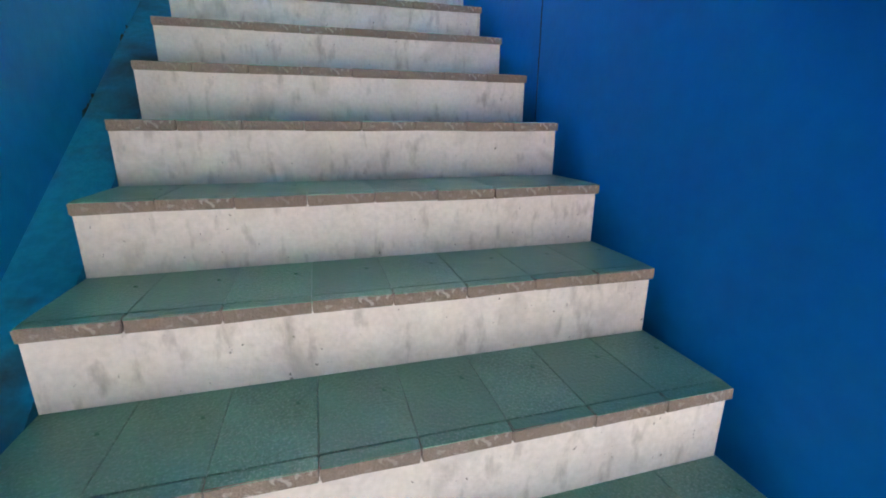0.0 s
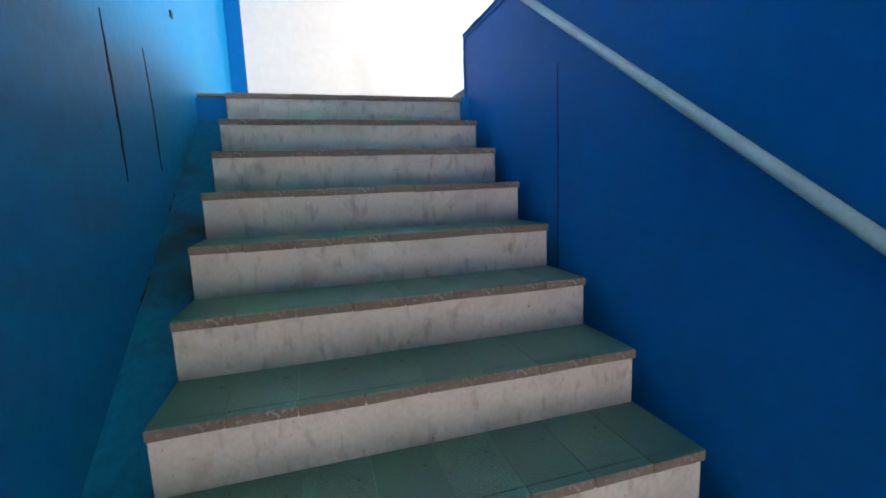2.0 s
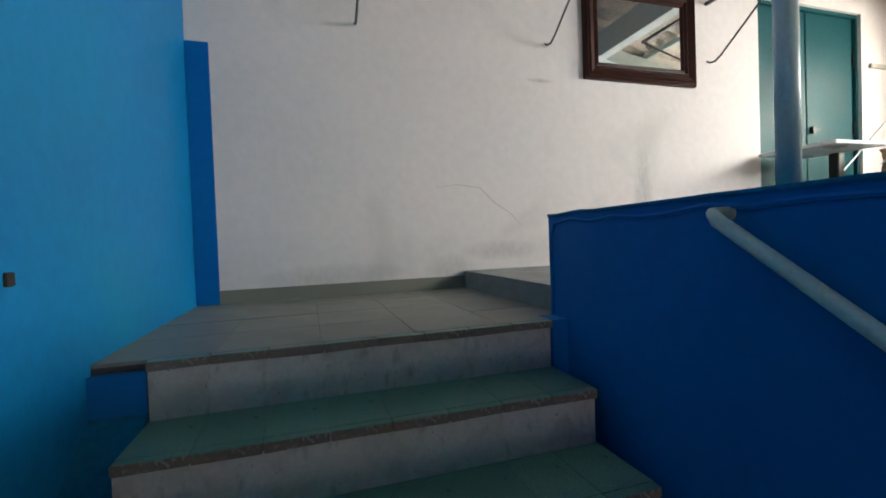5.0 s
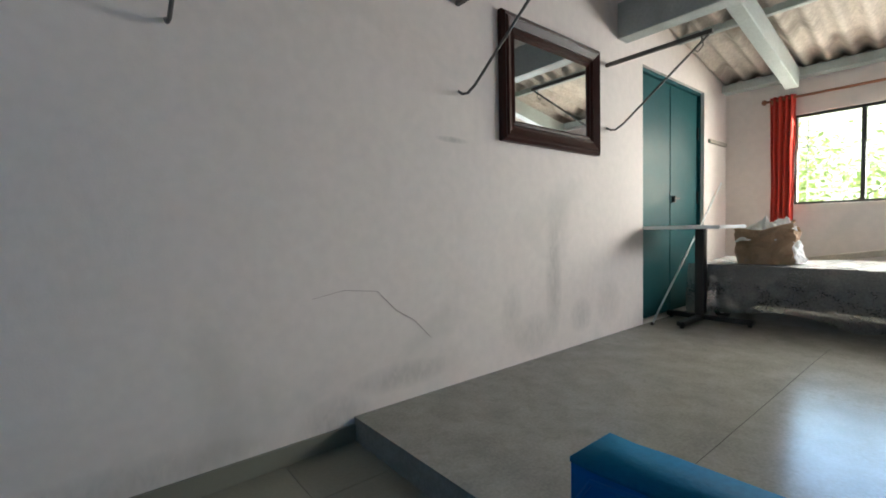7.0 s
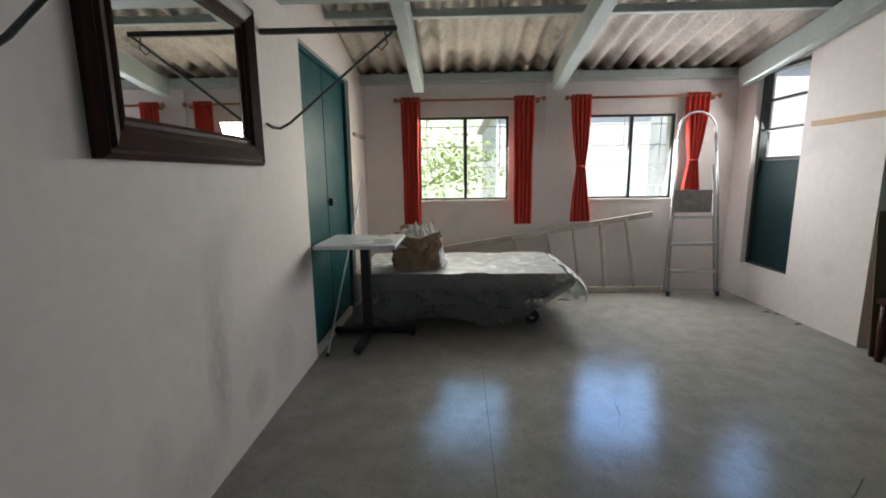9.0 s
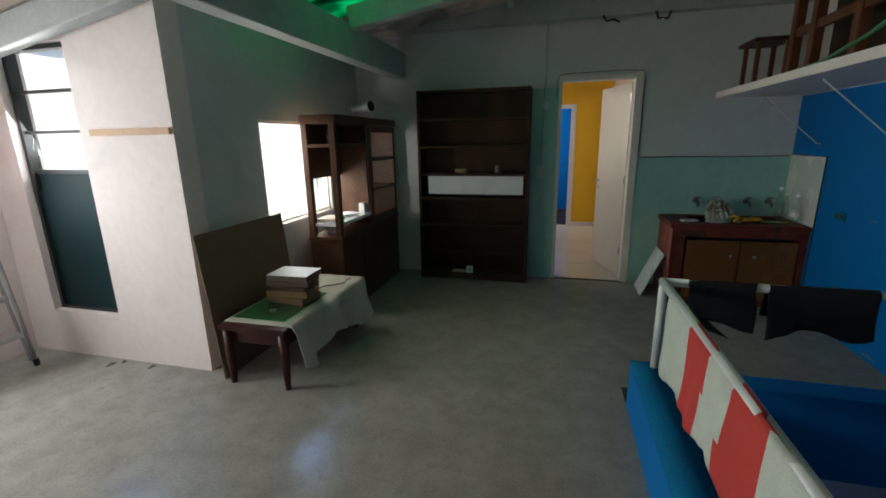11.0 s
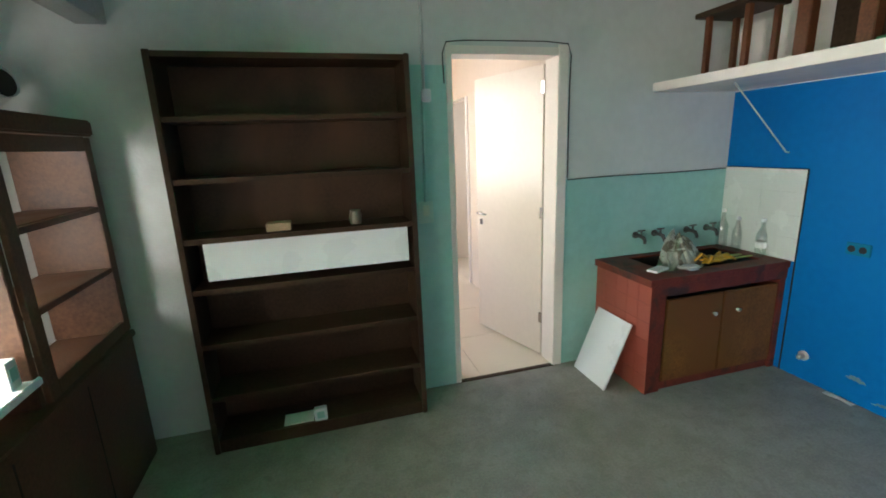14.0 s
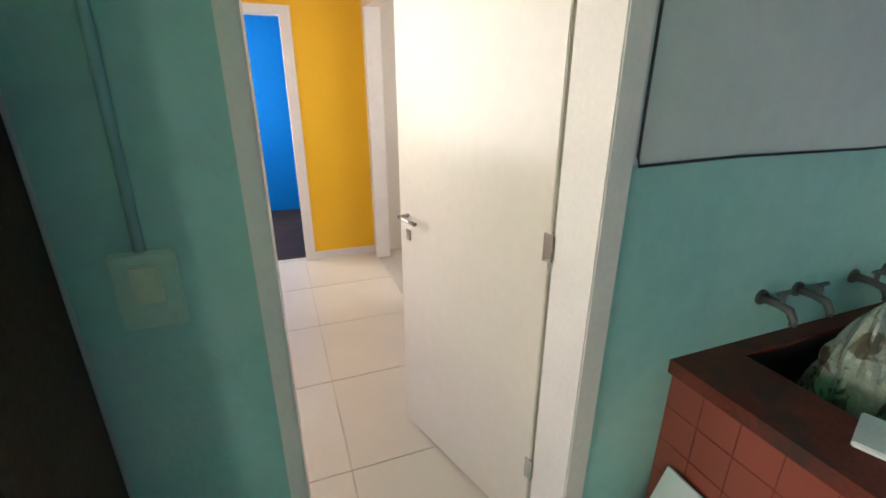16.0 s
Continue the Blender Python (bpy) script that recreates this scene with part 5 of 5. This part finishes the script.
tagged(mesh_ob("flat_book", box((3.96, -5.16, 0.831), (4.13, -4.95, 0.86), 0.003), OLDWOOD), "flat wooden tray lying on the cabinet", "tray")
tagged(mesh_ob("bowl", lathe([(0.04, 0), (0.09, 0.04), (0.10, 0.065), (0.094, 0.065), (0.035, 0.01)], 20, (4.02, -5.05, 0.716)), PVC, smooth=True), "grey bowl in the low cabinet gap", "bowl")
pv = thing("vent_pipe", (4.15, -6.2, 1.87), "short flared white pipe sticking out of the wall", "pipe")
part("pipe", tube([(4.33, -6.22, 1.86), (4.22, -6.19, 1.865), (4.06, -6.13, 1.88)], [0.03, 0.045, 0.06], 18, cap=False), LAMINATE, pv, smooth=True)
# near-black disc painted as the shade inside the pipe mouth
part("dark_mouth", tube([(4.075, -6.135, 1.878), (4.07, -6.133, 1.8785)], 0.055, 18), SHADEDIRT, pv)

# ---- bookshelf ----
bs = thing("bookshelf", (2.96, -6.23, 0), "tall dark wooden bookshelf, nearly empty, with a white panel", "bookshelf")
B0, B1, BF, BB = 2.38, 3.545, -6.10, -6.352
for x in (B0, B1 - 0.028):
    part("side", box((x, BB, 0), (x + 0.028, BF, 2.01), 0.003), SHELFWOOD, bs)
part("back", box((B0 + 0.028, BB, 0.05), (B1 - 0.028, BB + 0.012, 1.98)), SHELFWOOD, bs)
for z in (0.05, 0.30, 0.595, 0.885, 1.14, 1.425, 1.705, 1.98):
    part("shelf", box((B0 + 0.028, BB + 0.012, z), (B1 - 0.028, BF - 0.008, z + 0.026), 0.002), SHELFWOOD, bs)
part("white_panel", box((B0 + 0.05, BF - 0.05, 0.945), (B1 - 0.10, BF - 0.036, 1.138), 0.002), LAMINATE, bs, "loose white laminate panel")
part("plinth", box((B0 + 0.028, BF - 0.03, 0.0), (B1 - 0.028, BF - 0.012, 0.05)), SHELFWOOD, bs)
tagged(mesh_ob("small_box", box((3.03, -6.24, 1.167), (3.15, -6.15, 1.207), 0.003), CARDB), "small tan box on the bookshelf", "box")
tagged(mesh_ob("jar", lathe([(0.028, 0), (0.032, 0.01), (0.033, 0.05), (0.027, 0.065), (0.03, 0.075), (0.026, 0.075)], 16, (2.70, -6.18, 1.167)), BAG0, smooth=True), "small grey jar on the bookshelf", "jar")
sk = thing("loose_socket", (2.99, -6.14, 0.077), "loose white socket box on the bottom shelf", "socket")
part("box", box((2.955, -6.15, 0.077), (3.025, -6.11, 0.15), 0.004), LAMINATE, sk)
part("face", box((2.97, -6.11, 0.095), (3.01, -6.1065, 0.135)), MINT, sk)
tagged(mesh_ob("paper_scrap", box((3.03, -6.23, 0.0765), (3.19, -6.125, 0.0815)), PAPER), "scrap of white paper on the shelf", "paper")

# ---- conduit, cables and switch by the kitchen door ----
structure("conduit", tube([(2.25, YK + 0.012, 2.60), (2.25, YK + 0.012, 1.86)], 0.009, 8), GREYGREEN, "painted conduit on the upper wall", "conduit", smooth=True)
structure("conduit", tube([(2.25, YK + 0.008, 1.86), (2.26, YK + 0.008, 1.80), (2.27, YK + 0.008, 1.235)], 0.008, 8), MINT, "mint painted conduit running down to the switch", "conduit", smooth=True)
structure("conduit_clamp", boxes(((2.215, YK, 1.80), (2.265, YK + 0.04, 1.87)), bevel=0.006), LAMINATE, "white junction clip on the conduit", "clip")
SWITCHP = mat("yellowed_switch_plastic", (0.42, 0.60, 0.50), 0.4, vary=0.06)
sw = thing("light_switch", (2.27, YK, 1.17), "mint painted wall switch beside the doorway", "switch")
part("plate", box((2.225, YK, 1.105), (2.315, YK + 0.014, 1.235), 0.004), SWITCHP, sw)
part("rocker", box((2.25, YK + 0.012, 1.15), (2.29, YK + 0.02, 1.215), 0.003), mat("pale_rocker_plastic", (0.55, 0.64, 0.48), 0.35), sw)
structure("mint_strip", boxes(((KD[1] + 0.035, YK, 0.0), (2.375, YK + 0.004, 2.0)),), MINT, "mint painted strip beside the doorway", "trim")
cab = bmesh.new()
tube([(0.02, YK + 0.01, 1.318), (0.5, YK + 0.01, 1.312), (1.0, YK + 0.01, 1.316), (1.315, YK + 0.012, 1.31), (1.322, YK + 0.012, 1.33), (1.322, YK + 0.012, 1.9), (1.315, YK + 0.012, 2.06), (1.34, YK + 0.014, 2.125), (1.5, YK + 0.014, 2.135), (2.0, YK + 0.014, 2.13), (2.11, YK + 0.014, 2.12), (2.135, YK + 0.014, 2.06), (2.13, YK + 0.014, 1.9)], 0.0035, 6, cab)
structure("cable", cab, BLACK, "dark cable tacked along the dado and door frame", "cable")
structure("ceiling_hooks", tube([(1.75, YK + 0.14, 2.60), (1.72, YK + 0.15, 2.55), (1.66, YK + 0.15, 2.56), (1.6, YK + 0.15, 2.53)], 0.012, 6), BLACK, "dark bent wires under the beam", "wire")
structure("ceiling_hooks", tube([(1.3, YK + 0.14, 2.60), (1.28, YK + 0.15, 2.54), (1.2, YK + 0.15, 2.53), (1.18, YK + 0.15, 2.59)], 0.012, 6), BLACK, "dark bent wires under the beam", "wire")

# ---- sink unit ----
sn = thing("sink_unit", (0.52, -6.1, 0), "masonry sink unit clad in red tiles with wooden doors", "sink")
K0, K1, KF = 0.004, 1.06, -5.835
part("body", boxes(((K0, YK, 0.0), (0.05, KF + 0.0, 0.63)), ((0.95, YK, 0.0), (K1 - 0.012, KF, 0.63)), ((0.05, YK, 0.0), (0.95, YK + 0.02, 0.64)), ((0.05, YK + 0.02, 0.0), (0.95, KF - 0.02, 0.05))), DARKRED, sn)
ctop = bmesh.new()
outer, inner = ((K0, YK), (K1 + 0.018, YK), (K1 + 0.018, KF + 0.016), (K0, KF + 0.016)), ((0.12, -6.30), (0.86, -6.30), (0.86, -5.93), (0.12, -5.93))
ring = [[[ctop.verts.new((x, y, z)) for x, y in loop] for loop in (outer, inner)] for z in (0.705, 0.748)]
for k in range(4):
    j = (k + 1) % 4
    ctop.faces.new((ring[1][0][k], ring[1][0][j], ring[1][1][j], ring[1][1][k]))
    ctop.faces.new((ring[0][0][j], ring[0][0][k], ring[0][1][k], ring[0][1][j]))
    ctop.faces.new((ring[0][0][k], ring[0][0][j], ring[1][0][j], ring[1][0][k]))
    ctop.faces.new((ring[0][1][j], ring[0][1][k], ring[1][1][k], ring[1][1][j]))
part("countertop", ctop, DARKRED, sn, "dark red cement top")
part("front_lip", box((K0, KF - 0.02, 0.632), (K1 - 0.012, KF + 0.008, 0.704), 0.003), DARKRED, sn)
basin = bmesh.new()
lo = [(0.12, -6.30), (0.86, -6.30), (0.86, -5.93), (0.12, -5.93)]
a = [basin.verts.new((x, y, 0.735)) for x, y in lo]
b = [basin.verts.new((0.49 + (x - 0.49) * 0.9, -6.115 + (y + 6.115) * 0.88, 0.55)) for x, y in lo]
for k in range(4):
    basin.faces.new((a[k], a[(k + 1) % 4], b[(k + 1) % 4], b[k]))
basin.faces.new(b)
# basin in one even near-black
part("basin", basin, BLACK, sn, "near-black basin")
for x0, x1 in ((0.06, 0.495), (0.505, 0.93)):
    d = part("cabinet_door", box((x0, KF - 0.02, 0.06), (x1, KF - 0.001, 0.60), 0.004), DOORWOOD, sn)
    part("knob", tube([(x0 + (0.07 if x0 > 0.3 else 0.33), KF, 0.47), (x0 + (0.07 if x0 > 0.3 else 0.33), KF + 0.022, 0.47)], [0.007, 0.013], 10), PVC, d, "small pale knob", smooth=True)
part('grout_face', box((K1 - 0.0115, YK + 0.002, 0.0), (K1 - 0.002, KF + 0.006, 0.704)), DARKRED, sn, 'dark red joint bed behind the tiles')
for j in range(6):
    for k in range(5):
        y0, z0 = YK + 0.004 + k * 0.1055, 0.003 + j * 0.117
        part("tile", box((K1 - 0.009, y0, z0), (K1, y0 + 0.1035, z0 + 0.115), 0.0008), REDTILE, sn)
for k, x in enumerate((0.14, 0.32, 0.60, 0.76)):
    tp = thing("tap", (x, YK, 0.89), "old dull metal tap on the wall", "tap", "taps over the sink")
    part("body", tube([(x, YK, 0.89), (x, YK + 0.05, 0.89), (x, YK + 0.085, 0.885), (x - 0.002, YK + 0.10, 0.86), (x - 0.002, YK + 0.10, 0.845)], [0.014, 0.012, 0.013, 0.011, 0.010], 10), IRON, tp, smooth=True)
    part("handle", boxes(((x - 0.03, YK + 0.055, 0.925), (x + 0.03, YK + 0.067, 0.935)), ((x - 0.005, YK + 0.055, 0.895), (x + 0.005, YK + 0.067, 0.926)), bevel=0.002), IRON, tp)
    part("flange", tube([(x, YK, 0.89), (x, YK + 0.008, 0.89)], 0.024, 12), IRON, tp)
sp = thing("tile_splashback", (0, -6.07, 0.77), "white tiles on the wall beside the sink", "tiles", kind="structure")
for j in range(4):
    for k in range(4):
        part("tile", box((0.0, YK + 0.003 + k * 0.141, 0.749 + j * 0.145), (0.008, YK + 0.003 + k * 0.141 + 0.1404, 0.749 + j * 0.145 + 0.1444)), WHITETILE, sp)
structure("splash_edge", boxes(((0.0, -5.797, 0.0), (0.009, -5.792, 1.332)), ((0.0, YK, 1.328), (0.009, -5.797, 1.332))), SHADEDIRT, "dark edge line round the splashback", "trim")
for x, y, s, lab in ((0.07, -6.28, 1.0, "tall empty clear bottle beside the sink"), (0.07, -6.16, 0.85, "empty clear bottle beside the sink"), (0.07, -5.98, 0.9, "clear bottle with a pale label")):
    bt = thing("bottle", (x, y, 0.749), lab, "bottle", "bottles at the sink")
    part("body", lathe([(0.03 * s, 0), (0.036 * s, 0.01), (0.036 * s, 0.16 * s), (0.014 * s, 0.22 * s), (0.014 * s, 0.26 * s), (0.010, 0.26 * s)], 16, (x, y, 0.749)), CLEARG, bt, smooth=True)
    part("cap", lathe([(0.016 * s, 0.26 * s), (0.016 * s, 0.285 * s)], 12, (x, y, 0.749)), LAMINATE, bt)
    if "label" in lab:
        part("label_band", lathe([(0.0365 * s, 0.06), (0.0365 * s, 0.10)], 16, (x, y, 0.749)), PAPER, bt)
BAG = mat("printed_plastic_bag", (0.36, 0.38, 0.31), 0.3, vary=0.25, scale=9, stain=(0.10, 0.085, 0.05), stain_at=0.52, stain_soft=0.05, stain_scale=17, bump=0.2, bump_scale=60)


def blob(cx, cy, cz, rx, ry, rz, seed, rough=0.35):
    bm = bmesh.new()
    bmesh.ops.create_icosphere(bm, subdivisions=4, radius=1)
    for v in bm.verts:
        n = 1 + rough * noise.noise(v.co * 1.7 + Vector((seed, 0, 0))) + 0.15 * noise.noise(v.co * 5 + Vector((0, seed, 0)))
        v.co = Vector((cx + v.co.x * rx * n, cy + v.co.y * ry * n, max(cz - rz * 0.6, cz + v.co.z * rz * n)))
    return bm




def bag_skin(u, v):
    """A slumped upright bag with creased sides and a gathered, torn mouth."""
    a = u * 2 * math.pi
    crease = 0.10 * abs(noise.noise(Vector((math.cos(a) * 2.2, math.sin(a) * 2.2, v * 2.5)))) + 0.05 * abs(math.sin(a * 6 + v * 4))
    rad = 0.19 * (1 - v) ** 0.55 + 0.035 * v
    rad *= 0.8 + 2.2 * crease
    top = 0.27 + 0.07 * noise.noise(Vector((math.cos(a) * 1.5, math.sin(a) * 1.5, 4)))
    return (0.55 + 0.06 * v + rad * math.cos(a), -6.13 + rad * 0.78 * math.sin(a), 0.60 + v * (top + 0.05))


tagged(mesh_ob("plastic_bag", sheet_mesh(72, 24, bag_skin, 0.002), BAG), "crumpled patterned plastic bag in the sink", "bag")
YEL = mat("yellow_rubber", (0.55, 0.30, 0.02), 0.5, vary=0.15, scale=20)
gv = thing("rubber_gloves", (0.42, -5.99, 0.749), "crumpled yellow rubber gloves on the sink edge", "gloves")
part("palm", blob(0.44, -6.0, 0.765, 0.085, 0.05, 0.022, 9, 0.7), YEL, gv, smooth=True)
for k, (dx, dy) in enumerate(((-0.13, 0.05), (-0.15, 0.0), (-0.12, -0.05), (0.10, 0.06), (0.13, -0.02))):
    part("finger", tube([(0.44 + dx * 0.3, -6.0 + dy * 0.3, 0.772), (0.44 + dx * 0.7, -6.0 + dy * 0.8 + 0.01, 0.782 + 0.006 * k), (0.44 + dx, -6.0 + dy, 0.762)], [0.014, 0.011, 0.006], 8), YEL, gv, smooth=True)
tagged(mesh_ob("grey_rag", blob(0.70, -5.93, 0.757, 0.07, 0.04, 0.014, 14, 0.7), PVC, smooth=True), "damp grey rag on the sink edge", "rag")
tagged(mesh_ob("soap_card", put(rot_m((0.90, -5.97, 0.749), 0, 0, 20), box((-0.07, -0.035, 0), (0.07, 0.035, 0.014), 0.003)), PAPER), "white packet lying on the sink corner", "packet")
tagged(mesh_ob("green_leaf_stalks", boxes(((0.13, -6.08, 0.749), (0.36, -6.05, 0.752)), ((0.10, -6.02, 0.749), (0.30, -6.0, 0.75)), bevel=0.003), LEAF), "green stalks lying across the sink", "stalks")
tagged(mesh_ob("white_board", put(rot_m((1.265, 0, 0.0), 0, -23, 0), box((-0.012, -6.29, 0.0), (0.0, -5.95, 0.46), 0.002)), LAMINATE), "white laminate panel leaning against the sink", "board")

# ---- slab over the stair wall with stored frames ----
structure("slab_shelf", box((0.0, YK, 1.845), (0.70, -3.25, 1.90), 0.006), WHITE, "thick white concrete shelf over the stair wall", "shelf")
for y in (-5.93, -5.0, -4.07):
    structure("slab_brace", tube([(0.50, y, 1.846), (0.03, y, 1.435), (0.0, y, 1.43)], 0.005, 8), BEAMP, "thin pale iron brace under the shelf", "brace", smooth=True)
FRAMEW = mat("orange_brown_old_wood", (0.13, 0.042, 0.015), 0.5, vary=0.35, scale=6, bump=0.1)
rk = thing("wooden_rack", (0.4, -4.6, 1.90), "old dismantled wooden furniture frame stored on the slab", "wooden frame")
for y in (-5.62, -5.34, -4.85, -4.42, -3.95, -3.55):
    part("post", box((0.40, y - 0.035, 1.90), (0.46, y + 0.035, 2.62), 0.004), FRAMEW, rk)
part("rail", box((0.41, -5.6, 2.20), (0.45, -3.5, 2.26), 0.003), FRAMEW, rk)
part("rail", box((0.41, -5.6, 2.50), (0.45, -3.5, 2.56), 0.003), FRAMEW, rk)
# added board: dark behind the frame in place of the pale wall
part("back_board", box((0.16, -5.66, 1.90), (0.19, -3.28, 2.9), 0.003), SHELFWOOD, rk, "added dark board that darkens the view behind the frame")
DULLB = mat("dull_old_board", (0.30, 0.28, 0.25), 0.7, vary=0.3, scale=6)
tagged(mesh_ob("stored_shutter", put(rot_m((0.30, -4.62, 1.90), 0, 6, 0), boxes(((0, -0.12, 0), (0.02, 0.12, 0.5)), ((0.02, -0.12, 0.1), (0.03, 0.12, 0.13)), ((0.02, -0.12, 0.3), (0.03, 0.12, 0.33)))), DULLB), "dull grey board standing behind the old frame", "board")
tagged(mesh_ob("stored_shutter", put(rot_m((0.30, -4.1, 1.90), 0, 6, 0), boxes(((0, -0.14, 0), (0.02, 0.14, 0.55)), ((0.02, -0.14, 0.1), (0.03, 0.14, 0.13)))), DULLB), "dull grey board standing behind the old frame", "board")
sc = thing("small_stool", (0.5, -5.95, 1.90), "small dark stool frame stored on the slab", "stool")
for x in (0.40, 0.60):
    for y in (-5.80, -6.05):
        part("leg", box((x - 0.015, y - 0.015, 1.90), (x + 0.015, y + 0.015, 2.22), 0.002), FRAMEW, sc)
part("seat", box((0.36, -6.12, 2.22), (0.64, -5.76, 2.25), 0.004), SHELFWOOD, sc)
tagged(mesh_ob("green_hose", tube([(0.60, -5.2, 1.915), (0.62, -4.8, 1.92), (0.62, -4.4, 1.99), (0.60, -4.0, 2.12), (0.58, -3.5, 2.3)], 0.011, 8), mat("green_hose_rubber", (0.05, 0.22, 0.10), 0.4), smooth=True), "green garden hose trailing over the slab", "hose")

# ---- outdoors ----
NEIGH = mat("pale_neighbour_wall", (0.82, 0.82, 0.83), 0.85, vary=0.06, scale=0.7)
nb = thing("neighbour_house", (13, -8, DOWN - 0.12), "pale rendered neighbouring house with a low roof", "house")
part("wall", box((12.0, -14.0, DOWN - 0.12), (18.0, -1.9, 2.7)), NEIGH, nb)
part("roof", box((11.8, -14.2, 2.7), (18.2, -1.7, 2.82), 0.02), NEIGH, nb)
part("ledge", box((11.9, -14.0, 0.55), (12.0, -1.9, 0.66), 0.01), OUTWALL, nb, "weathered grey string course")
# Added wall with no known house: white fill outside cabinet window and louvres.
sw2 = thing("white_view_filler", (7.8, -7.5, DOWN - 0.12), "added white wall that fills the window view with blown-out brightness", "house")
part("wall", box((7.4, -10.5, DOWN - 0.12), (9.4, -4.4, 2.6)), NEIGH, sw2)
part("roof", box((7.3, -10.7, 2.6), (9.6, -4.3, 2.72)), NEIGH, sw2)


def tree(at, h, rad, n, seed):
    r = random.Random(seed)
    t = thing("tree", at, "leafy green tree in the garden", "tree")
    base = Vector(at)
    bm = bmesh.new()
    tube([base, base + Vector((0.05, 0.1, h * 0.35)), base + Vector((-0.05, 0.05, h * 0.7))], [0.14, 0.10, 0.05], 8, bm)
    tips = []
    for k in range(14):
        a = r.uniform(0, 6.28)
        z0 = h * r.uniform(0.3, 0.65)
        tip = base + Vector((math.cos(a) * rad * r.uniform(0.5, 1), math.sin(a) * rad * r.uniform(0.5, 1), z0 + h * r.uniform(0.0, 0.35)))
        tube([base + Vector((0, 0.05, z0)), (base + Vector((0, 0.05, z0))).lerp(tip, 0.5) + Vector((0, 0, 0.15)), tip], [0.04, 0.025, 0.008], 6, bm)
        tips.append(tip)
    part("trunk", bm, BARK, t)
    bm = bmesh.new()
    for k in range(n):
        c = r.choice(tips) + Vector((r.gauss(0, 0.38), r.gauss(0, 0.38), r.gauss(0, 0.32)))
        d = Vector((r.uniform(-1, 1), r.uniform(-1, 1), r.uniform(-0.8, 0.4))).normalized()
        s = d.cross(Vector((r.uniform(-1, 1), r.uniform(-1, 1), 1))).normalized()
        ll, wd = r.uniform(0.09, 0.18), r.uniform(0.022, 0.045)
        q = [bm.verts.new(c), bm.verts.new(c + d * ll * 0.5 + s * wd), bm.verts.new(c + d * ll), bm.verts.new(c + d * ll * 0.5 - s * wd)]
        bm.faces.new(q)
    part("crown", bm, LEAF, t)


tree((10.2, 0.6, DOWN - 0.12), 5.2, 1.7, 9000, 1)
tree((12.6, 2.6, DOWN - 0.12), 5.8, 2.0, 6500, 2)
tree((9.4, 3.4, DOWN - 0.12), 4.8, 1.6, 2600, 3)

# Emissive pale green-white noise paints overexposed distance and hides the blue sky.
GLOWDROP = bpy.data.materials.new("glowing_pale_distance")
GLOWDROP.use_nodes = True
hn = GLOWDROP.node_tree
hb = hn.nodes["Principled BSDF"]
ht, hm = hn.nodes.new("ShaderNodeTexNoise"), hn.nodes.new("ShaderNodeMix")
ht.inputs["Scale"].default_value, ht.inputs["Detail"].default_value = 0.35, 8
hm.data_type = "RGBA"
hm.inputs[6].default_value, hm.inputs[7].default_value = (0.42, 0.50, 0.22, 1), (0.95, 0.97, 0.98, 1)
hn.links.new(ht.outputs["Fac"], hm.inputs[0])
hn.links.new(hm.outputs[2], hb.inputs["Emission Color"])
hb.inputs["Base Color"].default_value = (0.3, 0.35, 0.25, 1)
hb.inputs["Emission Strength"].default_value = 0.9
structure("backdrop", boxes(((55, -60, DOWN - 0.2), (55.5, 60, 22)),), GLOWDROP, "glowing backdrop with overexposed haze painted over wooded distance", "backdrop")


# ---- floor tiles ----
def tile_field(name, x0, x1, y0, y1, z, size, material, base, gap=0.003, th=0.011):
    nx, ny = max(1, round((x1 - x0) / size)), max(1, round((y1 - y0) / size))
    sx, sy = (x1 - x0) / nx, (y1 - y0) / ny
    o = mesh_ob(name, box((gap / 2, gap / 2, -th), (sx - gap / 2, sy - gap / 2, 0), 0.001), material)
    me = o.data
    bpy.data.objects.remove(o)
    for i in range(nx):
        for j in range(ny):
            piece(name, me, Matrix.Translation((x0 + i * sx, y0 + j * sy, z + rng.uniform(-0.0006, 0.0006))), base)


tile_field("tile", 0.0, 1.53, SY + 0.03, 0.0, SZ, 0.30, LANDTILE, bpy.data.objects["landing"], gap=0.0012)
tile_field("tile", HX0, HX1, HY, YK - 0.026, 0.0, 0.6, CREAMTILE, bpy.data.objects["hall_floor_base"], gap=0.004, th=0.0055)
for i in range(STEPS):
    for k in range(tile_n):
        at = Matrix.Translation((SX0 + k * tw, SY - GO * i, SZ - RISE * i))
        if i:
            piece("tread_tile", tread_me[0], at, stairs)
        piece("nosing", nose_me[(k + i) % 3], at, stairs)
